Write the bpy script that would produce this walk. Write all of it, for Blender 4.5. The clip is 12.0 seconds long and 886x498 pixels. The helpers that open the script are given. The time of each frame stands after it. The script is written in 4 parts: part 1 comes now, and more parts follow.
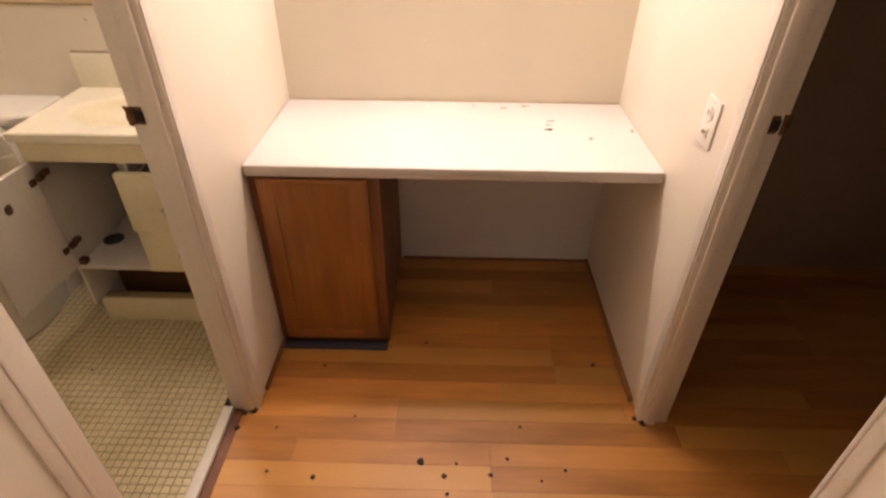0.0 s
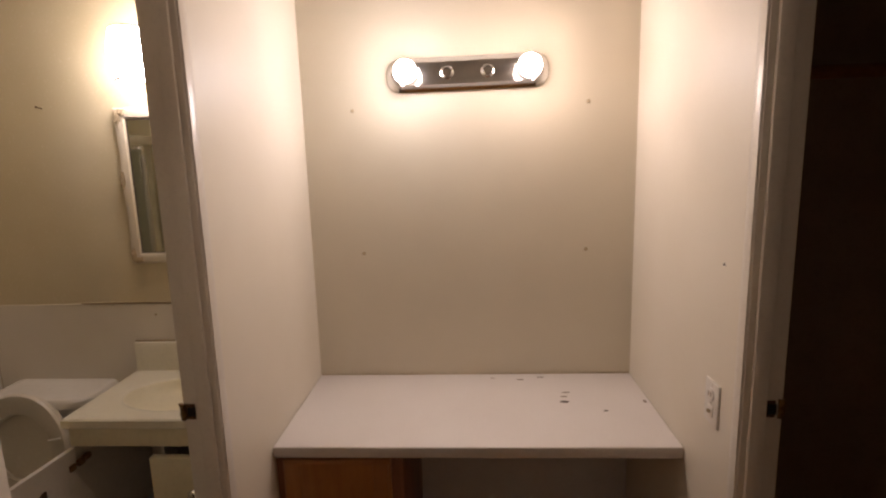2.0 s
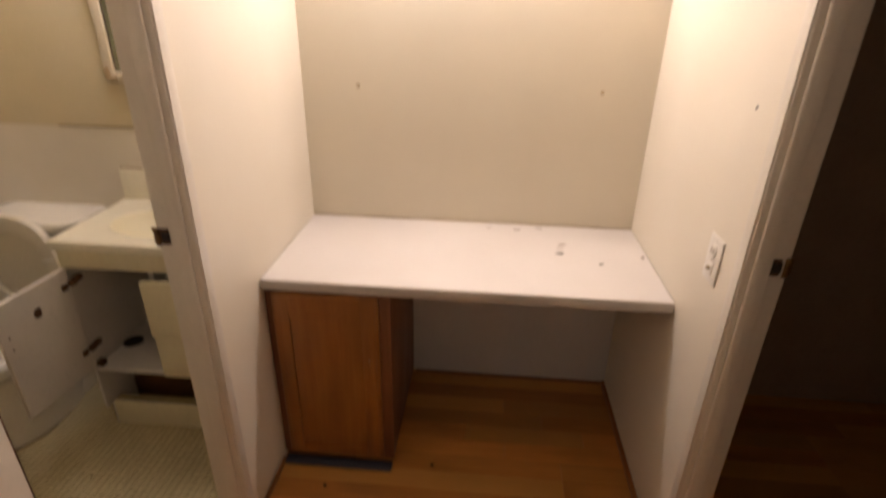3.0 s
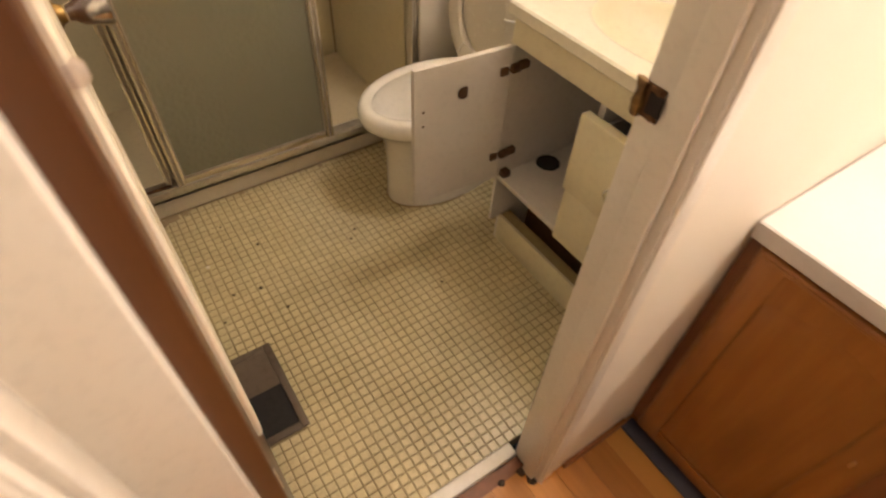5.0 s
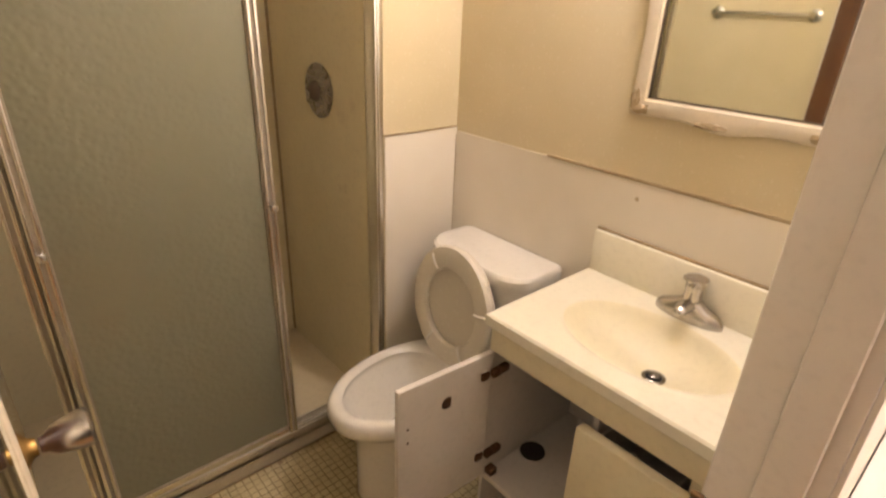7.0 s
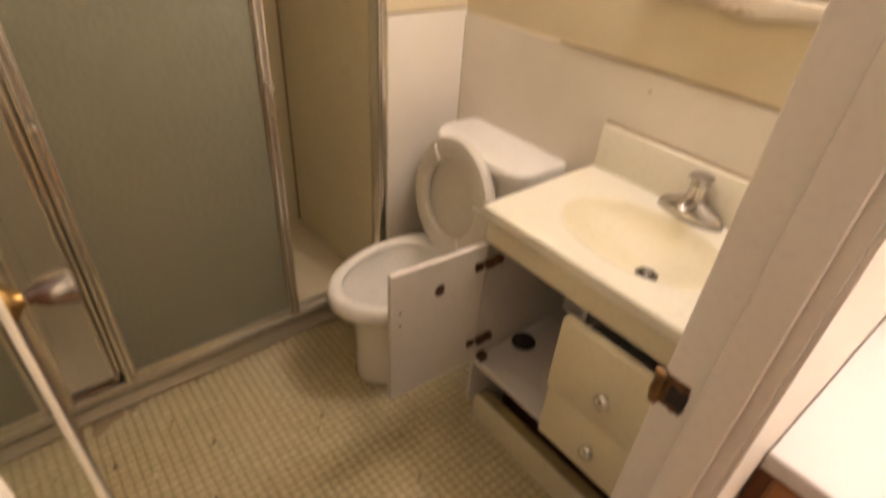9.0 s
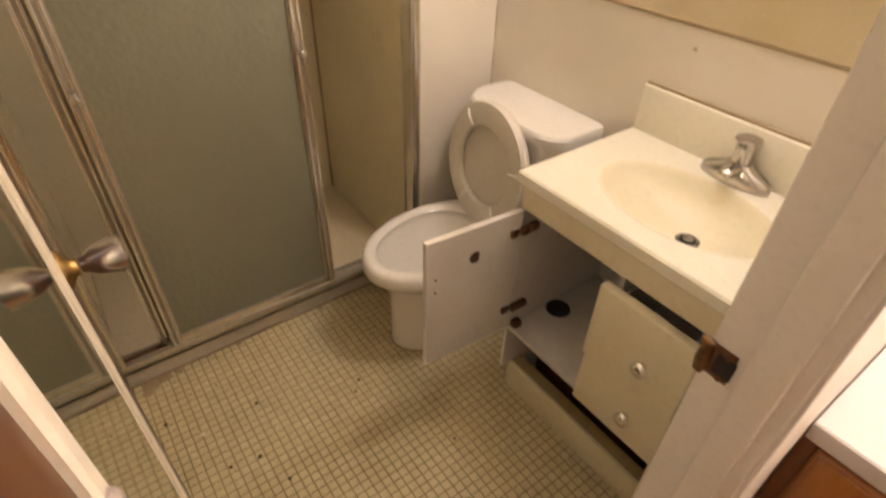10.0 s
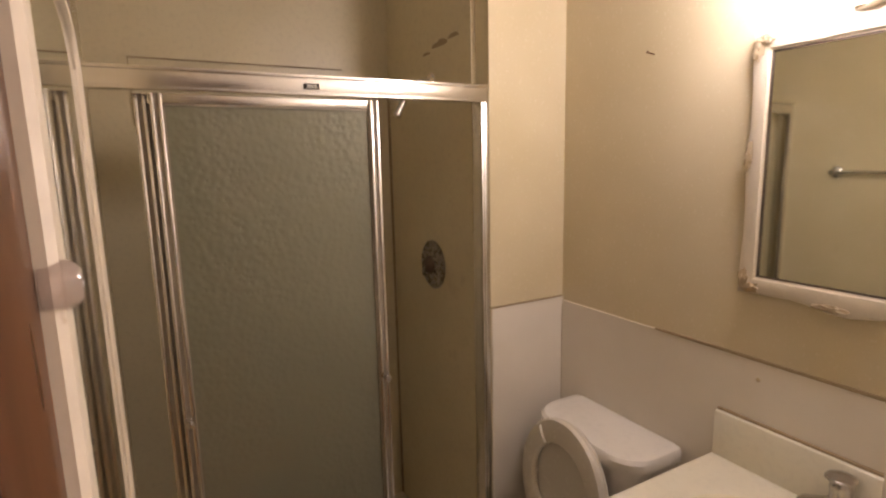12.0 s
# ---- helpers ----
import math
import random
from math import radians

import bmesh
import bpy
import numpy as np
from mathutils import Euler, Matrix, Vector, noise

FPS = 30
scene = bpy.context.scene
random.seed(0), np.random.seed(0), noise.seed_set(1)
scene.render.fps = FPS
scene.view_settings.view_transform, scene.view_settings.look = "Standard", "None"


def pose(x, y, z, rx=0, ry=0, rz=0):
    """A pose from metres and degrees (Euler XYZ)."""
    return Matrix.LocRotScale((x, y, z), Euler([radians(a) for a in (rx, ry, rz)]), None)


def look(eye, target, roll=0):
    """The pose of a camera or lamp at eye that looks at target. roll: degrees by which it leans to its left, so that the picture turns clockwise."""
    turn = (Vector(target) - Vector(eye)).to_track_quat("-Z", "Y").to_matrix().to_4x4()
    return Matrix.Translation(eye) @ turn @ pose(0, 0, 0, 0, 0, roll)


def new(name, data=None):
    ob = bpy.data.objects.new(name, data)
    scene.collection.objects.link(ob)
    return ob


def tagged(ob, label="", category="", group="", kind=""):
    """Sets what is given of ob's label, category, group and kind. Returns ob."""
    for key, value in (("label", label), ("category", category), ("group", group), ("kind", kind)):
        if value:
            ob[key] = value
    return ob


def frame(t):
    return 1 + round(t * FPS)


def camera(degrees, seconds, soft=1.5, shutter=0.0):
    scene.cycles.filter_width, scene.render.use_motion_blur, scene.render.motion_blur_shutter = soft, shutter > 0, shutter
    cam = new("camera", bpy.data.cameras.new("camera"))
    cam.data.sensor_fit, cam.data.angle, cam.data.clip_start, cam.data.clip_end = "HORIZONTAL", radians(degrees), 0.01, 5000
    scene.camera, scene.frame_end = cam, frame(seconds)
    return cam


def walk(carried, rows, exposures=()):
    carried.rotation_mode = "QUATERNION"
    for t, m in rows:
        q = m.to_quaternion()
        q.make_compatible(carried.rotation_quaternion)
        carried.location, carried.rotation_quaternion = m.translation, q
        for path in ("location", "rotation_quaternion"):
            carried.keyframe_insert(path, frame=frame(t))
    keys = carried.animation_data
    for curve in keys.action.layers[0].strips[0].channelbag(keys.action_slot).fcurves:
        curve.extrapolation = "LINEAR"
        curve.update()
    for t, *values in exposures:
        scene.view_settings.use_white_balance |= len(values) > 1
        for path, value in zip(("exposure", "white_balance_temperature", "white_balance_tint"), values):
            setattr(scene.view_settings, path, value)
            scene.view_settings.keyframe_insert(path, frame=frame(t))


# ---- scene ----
cam = camera(79.3, 12.0, soft=2.2, shutter=0.5)

PATH = [
    (0, (0.622, -1.964, 1.468), (0.594, -0.341, 0.301), 0.6),
    (0.5, (0.642, -1.966, 1.512), (0.597, -0.233, 0.514), -0.5),
    (1, (0.634, -2.003, 1.583), (0.54, -0.105, 0.958), -1.4),
    (1.5, (0.634, -2.033, 1.608), (0.558, -0.082, 1.176), -1.0),
    (2, (0.631, -2.049, 1.617), (0.52, -0.081, 1.273), -1.7),
    (2.5, (0.637, -2.039, 1.597), (0.533, -0.086, 1.179), -1.1),
    (3, (0.674, -1.949, 1.534), (0.532, -0.144, 0.686), 1.1),
    (3.5, (0.729, -1.758, 1.455), (0.353, -0.131, 0.354), 2.8),
    (3.7, (0.662, -1.718, 1.427), (0.085, -0.199, 0.261), 4.1),
    (5.5, (0.098, -1.259, 1.321), (-1.019, -0.574, -0.19), 0.9),
    (6, (0.019, -1.294, 1.356), (-1.18, -0.366, 0.052), -0.3),
    (6.5, (0.014, -1.31, 1.422), (-1.293, -0.152, 0.447), 1.1),
    (8.5, (0.07, -1.296, 1.499), (-1.315, -0.05, 0.773), 3.3),
    (9, (0.047, -1.282, 1.431), (-1.188, -0.206, 0.283), 4.4),
    (9.5, (0.038, -1.285, 1.415), (-1.082, -0.317, 0.071), 4.1),
    (10, (0.037, -1.288, 1.428), (-1.204, -0.343, 0.176), 1.9),
    (10.5, (0.04, -1.303, 1.464), (-1.385, -0.34, 0.444), 2.8),
    (11, (0.065, -1.306, 1.54), (-1.594, -0.381, 0.913), 0.4),
    (11.5, (0.076, -1.301, 1.557), (-1.653, -0.385, 1.144), -0.8),
    (12, (0.074, -1.313, 1.565), (-1.653, -0.359, 1.238), -1.3),
]
EXPOSURES = [(0.0, 0.30, 6750, 14), (0.5, 0.10, 6700, 14), (1.0, -0.68, 6650, 13), (1.5, -1.04, 6600, 12), (2.0, -1.36, 6600, 13), (2.5, -1.28, 6600, 12),
             (3.0, -0.36, 6550, 10), (3.5, -0.12, 6600, 10), (3.7, -0.02, 6600, 10), (5.5, 0.60, 6900, 6), (6.0, 0.60, 6700, 9), (6.5, 0.55, 6650, 10),
             (8.5, 0.06, 6450, 10), (9.0, 0.34, 6600, 11), (9.5, 0.45, 6600, 11), (10.0, 0.42, 6650, 10), (10.5, 0.39, 6600, 10), (11.0, -0.06, 6450, 11),
             (11.5, -0.37, 6400, 15), (12.0, -0.55, 6400, 16)]
walk(cam, [(t, look(e, g, r)) for t, e, g, r in PATH], EXPOSURES)

# ---------------------------------------------------------------- world and exposure
world = bpy.data.worlds.new("world")
world.use_nodes = True
world.node_tree.nodes["Background"].inputs[0].default_value = (0.02, 0.018, 0.016, 1)
world.node_tree.nodes["Background"].inputs[1].default_value = 0.3
scene.world = world


# ---------------------------------------------------------------- materials
def nodes_of(name):
    m = bpy.data.materials.new(name)
    m.use_nodes = True
    nt = m.node_tree
    return m, nt, nt.nodes["Principled BSDF"]


def add(nt, kind, **inputs):
    n = nt.nodes.new(kind)
    for k, v in inputs.items():
        n.inputs[k.replace("_", " ")].default_value = v
    return n


def mix(nt, fac, a, b):
    n = nt.nodes.new("ShaderNodeMix")
    n.data_type = "RGBA"
    for sock, v in ((n.inputs[0], fac), (n.inputs[6], a), (n.inputs[7], b)):
        if isinstance(v, bpy.types.NodeSocket):
            nt.links.new(v, sock)
        else:
            sock.default_value = (*v, 1) if isinstance(v, tuple) else v
    return n.outputs[2]


def ramp(nt, src, lo, hi):
    n = nt.nodes.new("ShaderNodeMapRange")
    n.inputs[1].default_value, n.inputs[2].default_value = lo, hi
    nt.links.new(src, n.inputs[0])
    return n.outputs[0]


def spots(nt, scale, detail=4.0, stretch=None, rough=0.55):
    tc = nt.nodes.new("ShaderNodeNewGeometry")
    n = add(nt, "ShaderNodeTexNoise", Scale=scale, Detail=detail, Roughness=rough)
    src = tc.outputs["Position"]
    if stretch:
        v = nt.nodes.new("ShaderNodeVectorMath")
        v.operation = "MULTIPLY"
        v.inputs[1].default_value = stretch
        nt.links.new(src, v.inputs[0])
        src = v.outputs[0]
    nt.links.new(src, n.inputs["Vector"])
    return n.outputs[0]


def bump(nt, bsdf, height, strength, distance=0.002):
    b = add(nt, "ShaderNodeBump", Strength=strength, Distance=distance)
    nt.links.new(height, b.inputs["Height"])
    nt.links.new(b.outputs[0], bsdf.inputs["Normal"])


def surface(name, base, dark, rough=0.5, metal=0.0, big=2.5, fine=60.0, wear=None, wear_at=(0.66, 0.78),
            relief=0.15, rough_var=0.12, wear_scale=7.0, coat=0.0, grain=1.1):
    """Colour varies at two scales; wear is an optional third colour in patches."""
    m, nt, p = nodes_of(name)
    a = spots(nt, big, 3)
    b = spots(nt, fine, 5)
    col = mix(nt, ramp(nt, a, 0.35, 0.7), base, dark)
    col = mix(nt, ramp(nt, b, 0.5, grain), col, tuple(0.86 * c for c in dark))
    if wear:
        w = spots(nt, wear_scale, 8, rough=0.7)
        col = mix(nt, ramp(nt, w, *wear_at), col, wear)
    nt.links.new(col, p.inputs["Base Color"])
    r = nt.nodes.new("ShaderNodeMapRange")
    r.inputs[3].default_value, r.inputs[4].default_value = max(0.03, rough - rough_var), min(1, rough + rough_var)
    nt.links.new(b, r.inputs[0])
    nt.links.new(r.outputs[0], p.inputs["Roughness"])
    p.inputs["Metallic"].default_value = metal
    p.inputs["Coat Weight"].default_value = coat
    if relief:
        bump(nt, p, b, relief)
    return m


def timber(name, base, dark, along=0, rough=0.4, per_piece=True, grain=55.0, coat=0.0, second=None, blotch=0.75):
    """Wood with its grain along the axis numbered along; each piece takes a shade of its own."""
    m, nt, p = nodes_of(name)
    st = [1.0, 1.0, 1.0]
    st[along] = 0.06
    g = spots(nt, grain, 6, tuple(st), 0.6)
    st[along] = 0.25
    g2 = spots(nt, 9.0, 3, tuple(st), 0.5)
    col = mix(nt, ramp(nt, g, 0.36, 0.66), base, dark)
    col = mix(nt, ramp(nt, g2, 0.45, 0.8), col, tuple(blotch * c for c in dark))
    if per_piece:
        oi = nt.nodes.new("ShaderNodeObjectInfo")
        if second:
            wn = nt.nodes.new("ShaderNodeTexWhiteNoise")
            wn.noise_dimensions = "1D"
            nt.links.new(oi.outputs["Random"], wn.inputs["W"])
            tint = mix(nt, ramp(nt, g2, 0.3, 0.7), second, tuple(0.84 * c for c in second))
            col = mix(nt, ramp(nt, wn.outputs[0], 0.45, 0.75), col, tint)
        hs = add(nt, "ShaderNodeHueSaturation", Saturation=1.0, Value=1.0)
        mr = nt.nodes.new("ShaderNodeMapRange")
        mr.inputs[3].default_value, mr.inputs[4].default_value = 0.76, 1.18
        nt.links.new(oi.outputs["Random"], mr.inputs[0])
        nt.links.new(mr.outputs[0], hs.inputs["Value"])
        nt.links.new(col, hs.inputs["Color"])
        col = hs.outputs[0]
    nt.links.new(col, p.inputs["Base Color"])
    r = nt.nodes.new("ShaderNodeMapRange")
    r.inputs[3].default_value, r.inputs[4].default_value = rough - 0.1, rough + 0.15
    nt.links.new(g2, r.inputs[0])
    nt.links.new(r.outputs[0], p.inputs["Roughness"])
    p.inputs["Coat Weight"].default_value = coat
    bump(nt, p, g, 0.12, 0.001)
    return m


def glowing(name, colour, strength):
    m, nt, p = nodes_of(name)
    p.inputs["Base Color"].default_value = (0.9, 0.9, 0.88, 1)
    p.inputs["Emission Color"].default_value = (*colour, 1)
    p.inputs["Emission Strength"].default_value = strength
    return m


BULB = 370.0
M_wall = surface("cream_paint", (0.82, 0.76, 0.655), (0.79, 0.725, 0.61), 0.5, relief=0.0, fine=140, grain=3.0, rough_var=0.04,
                 wear=(0.70, 0.62, 0.50), wear_at=(0.68, 0.9), wear_scale=3.5)
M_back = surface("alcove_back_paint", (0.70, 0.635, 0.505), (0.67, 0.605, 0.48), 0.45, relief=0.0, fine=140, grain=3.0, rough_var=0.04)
M_lower = surface("grey_lower_wall", (0.66, 0.655, 0.66), (0.60, 0.595, 0.60), 0.6, relief=0.05, fine=120)
M_bath = surface("bath_paint", (0.675, 0.58, 0.395), (0.585, 0.49, 0.305), 0.27, big=1.6, relief=0.0, fine=120, grain=5.0, rough_var=0.015,
                 wear=(0.52, 0.41, 0.26), wear_at=(0.62, 0.9), wear_scale=2.2)
M_wains = surface("tileboard", (0.77, 0.705, 0.605), (0.715, 0.645, 0.53), 0.25, big=2.2, relief=0.0, fine=90, grain=5.0, rough_var=0.015)
M_ceil = surface("ceiling_paint", (0.78, 0.74, 0.66), (0.74, 0.70, 0.62), 0.7, relief=0.2)
M_trim = surface("trim_paint", (0.76, 0.71, 0.63), (0.72, 0.66, 0.57), 0.33, relief=0.06, fine=90,
                 wear=(0.62, 0.55, 0.46), wear_at=(0.80, 0.95), wear_scale=7)
M_shower = surface("shower_wall_panel", (0.68, 0.60, 0.40), (0.61, 0.53, 0.34), 0.35, big=1.8, relief=0.05,
                   wear=(0.40, 0.31, 0.19), wear_at=(0.62, 0.85), wear_scale=3)
M_pan = surface("shower_pan", (0.64, 0.55, 0.38), (0.57, 0.48, 0.32), 0.4, wear=(0.40, 0.31, 0.19))
M_track = surface("dull_aluminium", (0.62, 0.575, 0.49), (0.46, 0.41, 0.33), 0.42, 0.75, relief=0.1, wear=(0.22, 0.16, 0.09), wear_at=(0.6, 0.75), wear_scale=14)
M_ctr = surface("white_laminate", (0.84, 0.80, 0.78), (0.80, 0.755, 0.73), 0.35, relief=0.05, fine=320, rough_var=0.08)
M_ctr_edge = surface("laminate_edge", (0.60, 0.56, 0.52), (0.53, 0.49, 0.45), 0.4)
M_oak = timber("oak_cabinet", (0.33, 0.130, 0.027), (0.265, 0.095, 0.019), 2, 0.32, False, 48, 0.25)
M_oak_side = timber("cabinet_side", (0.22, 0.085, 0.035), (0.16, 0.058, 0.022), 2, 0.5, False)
M_plank = timber("oak_floor", (0.55, 0.232, 0.050), (0.47, 0.188, 0.038), 0, 0.40, True, 60, 0.0, (0.56, 0.27, 0.062), 0.62)
M_gap = surface("floor_gap", (0.20, 0.09, 0.035), (0.14, 0.06, 0.025), 0.8)
M_shoe = timber("shoe_moulding", (0.36, 0.15, 0.045), (0.25, 0.09, 0.025), 1, 0.4, False)
M_kick = surface("blue_black_kick", (0.045, 0.05, 0.085), (0.05, 0.04, 0.04), 0.6)
M_grout = surface("grout", (0.28, 0.21, 0.11), (0.13, 0.09, 0.045), 0.8, fine=40, big=3.5)
M_vinyl = surface("cultured_marble", (0.825, 0.78, 0.65), (0.805, 0.75, 0.605), 0.2, relief=0.0, big=3)
M_basin = surface("basin_marble", (0.80, 0.735, 0.555), (0.78, 0.705, 0.51), 0.42, relief=0.0, big=3)
M_tarnish = surface("tarnished_chrome", (0.34, 0.31, 0.27), (0.24, 0.215, 0.18), 0.28, 0.9, relief=0.03)
M_van = surface("cream_vanity_paint", (0.76, 0.69, 0.49), (0.71, 0.63, 0.43), 0.4, relief=0.06,
                wear=(0.5, 0.38, 0.2), wear_at=(0.72, 0.82))
M_van_in = surface("vanity_inside", (0.71, 0.66, 0.60), (0.62, 0.57, 0.51), 0.55)
M_raw = surface("raw_stained_board", (0.40, 0.31, 0.15), (0.30, 0.21, 0.09), 0.6, relief=0.2)
M_china = surface("white_china", (0.82, 0.78, 0.71), (0.80, 0.755, 0.68), 0.1, relief=0.0, rough_var=0.03, coat=0.4)
M_water = surface("bowl_water", (0.46, 0.43, 0.37), (0.42, 0.39, 0.33), 0.04, relief=0.0, rough_var=0.01)
M_seat = surface("toilet_seat_plastic", (0.74, 0.68, 0.58), (0.70, 0.64, 0.53), 0.25, relief=0.0)
M_chrome = surface("chrome", (0.80, 0.79, 0.77), (0.72, 0.71, 0.69), 0.14, 1.0, relief=0.0, rough_var=0.06)
M_nickel = surface("brushed_nickel", (0.52, 0.49, 0.46), (0.46, 0.43, 0.40), 0.25, 1.0, relief=0.0, fine=300, rough_var=0.05)
M_alu = surface("aluminium", (0.80, 0.775, 0.73), (0.72, 0.69, 0.64), 0.22, 1.0, relief=0.02)
M_brass = surface("worn_brass", (0.42, 0.27, 0.09), (0.24, 0.14, 0.05), 0.4, 1.0, relief=0.1)
M_rust = surface("rust_and_void_shade", (0.16, 0.075, 0.03), (0.08, 0.04, 0.02), 0.6, 0.5, relief=0.5, fine=90)
M_door = timber("brown_door", (0.115, 0.047, 0.019), (0.085, 0.033, 0.013), 2, 0.3, False, 36, 0.15)
M_frame = surface("cream_mirror_frame", (0.68, 0.605, 0.48), (0.63, 0.55, 0.415), 0.4, relief=0.1,
                  wear=(0.42, 0.30, 0.16), wear_at=(0.66, 0.76), wear_scale=26)
M_gilt = surface("tarnished_ornament", (0.60, 0.50, 0.34), (0.34, 0.25, 0.14), 0.45, 0.2, fine=90, relief=0.3)
M_lip = surface("rusted_brass", (0.26, 0.155, 0.06), (0.10, 0.05, 0.022), 0.5, 0.7, relief=0.6, big=60, fine=160)
M_bulb_cup = surface("bulb_cup_white", (0.80, 0.78, 0.75), (0.76, 0.74, 0.70), 0.5, relief=0.0)
M_gasket = surface("gasket_grime_groove_shade", (0.36, 0.31, 0.24), (0.24, 0.19, 0.13), 0.6)
M_dark = surface("dark_hole", (0.02, 0.015, 0.012), (0.012, 0.01, 0.008), 0.8)
M_dirt = surface("dirt", (0.07, 0.045, 0.025), (0.04, 0.025, 0.015), 0.9, relief=0.4)
M_plate = surface("white_plate", (0.84, 0.80, 0.74), (0.81, 0.77, 0.70), 0.3, relief=0.0)
M_stain = surface("brown_stain", (0.38, 0.29, 0.17), (0.31, 0.23, 0.13), 0.6)
M_chip = surface("grey_brown_chip", (0.36, 0.29, 0.24), (0.24, 0.18, 0.14), 0.7)
M_thr = surface("threshold_marble", (0.72, 0.68, 0.60), (0.60, 0.55, 0.46), 0.4, wear=(0.35, 0.28, 0.2))
M_vent = surface("floor_register", (0.16, 0.12, 0.09), (0.11, 0.08, 0.055), 0.5, 0.5, relief=0.1)
# closet wall colour is darkened to carry the closet's shade
M_closet = surface("closet_shaded_paint", (0.38, 0.29, 0.215), (0.33, 0.25, 0.18), 0.6)
M_bulb_a = glowing("bulb_white", (1.0, 0.895, 0.90), BULB)
M_bulb_b = glowing("bulb_warm", (1.0, 0.81, 0.74), BULB * 0.88)
M_shade = glowing("lit_glass_shade", (1.0, 0.89, 0.885), 92.0)

M_mirror, _nt, _p = nodes_of("mirror_glass")
_p.inputs["Base Color"].default_value = (0.80, 0.83, 0.76, 1)
_p.inputs["Metallic"].default_value = 1.0
_p.inputs["Roughness"].default_value = 0.03

M_glass, _nt, _p = nodes_of("obscure_glass")
_p.inputs["Base Color"].default_value = (0.345, 0.33, 0.225, 1)
_p.inputs["Roughness"].default_value = 0.10
_p.inputs["Transmission Weight"].default_value = 0.45
_v = add(_nt, "ShaderNodeTexVoronoi", Scale=70.0)
_v.feature = "SMOOTH_F1"
_g = _nt.nodes.new("ShaderNodeNewGeometry")
_nt.links.new(_g.outputs["Position"], _v.inputs["Vector"])
bump(_nt, _p, _v.outputs[0], 0.26, 0.004)

M_clear, _nt, _p = nodes_of("clear_plastic")
_p.inputs["Base Color"].default_value = (0.90, 0.80, 0.77, 1)
_p.inputs["Roughness"].default_value = 0.15
_p.inputs["Transmission Weight"].default_value = 0.9

M_tile, _nt, _p = nodes_of("mosaic_tile")
_oi = _nt.nodes.new("ShaderNodeObjectInfo")
_ge = _nt.nodes.new("ShaderNodeNewGeometry")
_c = mix(_nt, ramp(_nt, _ge.outputs["Random Per Island"], 0, 1), (0.63, 0.545, 0.325), (0.56, 0.475, 0.275))
_c = mix(_nt, ramp(_nt, _oi.outputs["Random"], 0.3, 1.6), _c, (0.61, 0.53, 0.34))
_c = mix(_nt, ramp(_nt, spots(_nt, 3.5, 5), 0.45, 0.85), _c, (0.42, 0.345, 0.18))
_c = mix(_nt, ramp(_nt, spots(_nt, 90, 5), 0.5, 1.0), _c, (0.36, 0.28, 0.16))
_nt.links.new(_c, _p.inputs["Base Color"])
_p.inputs["Roughness"].default_value = 0.3


# ---------------------------------------------------------------- mesh helpers
def origin(ob):
    v = Vector((0, 0, 0))
    while ob is not None:
        v = v + ob.location
        ob = ob.parent
    return v


def mesh_object(name, bm, material, parent=None, smooth=True):
    me = bpy.data.meshes.new(name)
    if parent is not None:
        bmesh.ops.translate(bm, verts=bm.verts, vec=-origin(parent))
    bmesh.ops.recalc_face_normals(bm, faces=bm.faces)
    bm.to_mesh(me)
    bm.free()
    me.materials.append(material)
    if smooth:
        me.polygons.foreach_set("use_smooth", [True] * len(me.polygons))
        me.set_sharp_from_angle(angle=radians(38))
    ob = new(name, me)
    ob.parent = parent
    return ob


def part(name, bm, material, parent, label=""):
    return tagged(mesh_object(name, bm, material, parent), label)


def thing(name, at, label, category, group=""):
    ob = new(name)
    ob.empty_display_size = 0.05
    ob.location = at
    return tagged(ob, label, category, group)


def solid(name, bm, material, label, category, group=""):
    """A thing of one mesh."""
    return tagged(mesh_object(name, bm, material), label, category, group)


def setting(name, bm, material, label="", category=""):
    return tagged(mesh_object(name, bm, material, smooth=False), label, category, kind="structure")


def box(x0, x1, y0, y1, z0, z1, bevel=0.0, bm=None, seg=2):
    b = bmesh.new()
    bmesh.ops.create_cube(b, size=1.0)
    for v in b.verts:
        v.co = Vector(((x0 + x1) / 2 + v.co.x * (x1 - x0), (y0 + y1) / 2 + v.co.y * (y1 - y0), (z0 + z1) / 2 + v.co.z * (z1 - z0)))
    if bevel:
        bmesh.ops.bevel(b, geom=b.edges, offset=bevel, segments=seg, affect="EDGES", profile=0.5)
    return join(bm, b)


def join(bm, b):
    if bm is None:
        return b
    me = bpy.data.meshes.new("tmp")
    b.to_mesh(me)
    b.free()
    bm.from_mesh(me)
    bpy.data.meshes.remove(me)
    return bm


def boxes(*rows, bevel=0.0):
    bm = None
    for r in rows:
        bm = box(*r, bevel=bevel, bm=bm)
    return bm


def rings(loops, bm=None, caps=True, closed=True):
    """A skin through rings of points, all of one count."""
    b = bmesh.new()
    vs = [[b.verts.new(p) for p in loop] for loop in loops]
    n = len(vs[0])
    for u, w in zip(vs, vs[1:]):
        for i in range(n if closed else n - 1):
            j = (i + 1) % n
            b.faces.new((u[i], u[j], w[j], w[i]))
    if caps:
        b.faces.new(list(reversed(vs[0])))
        b.faces.new(vs[-1])
    return join(bm, b)


def basis(axis):
    axis = Vector(axis).normalized()
    side = axis.cross(Vector((0, 0, 1)) if abs(axis.z) < 0.9 else Vector((1, 0, 0))).normalized()
    return axis, side, axis.cross(side)


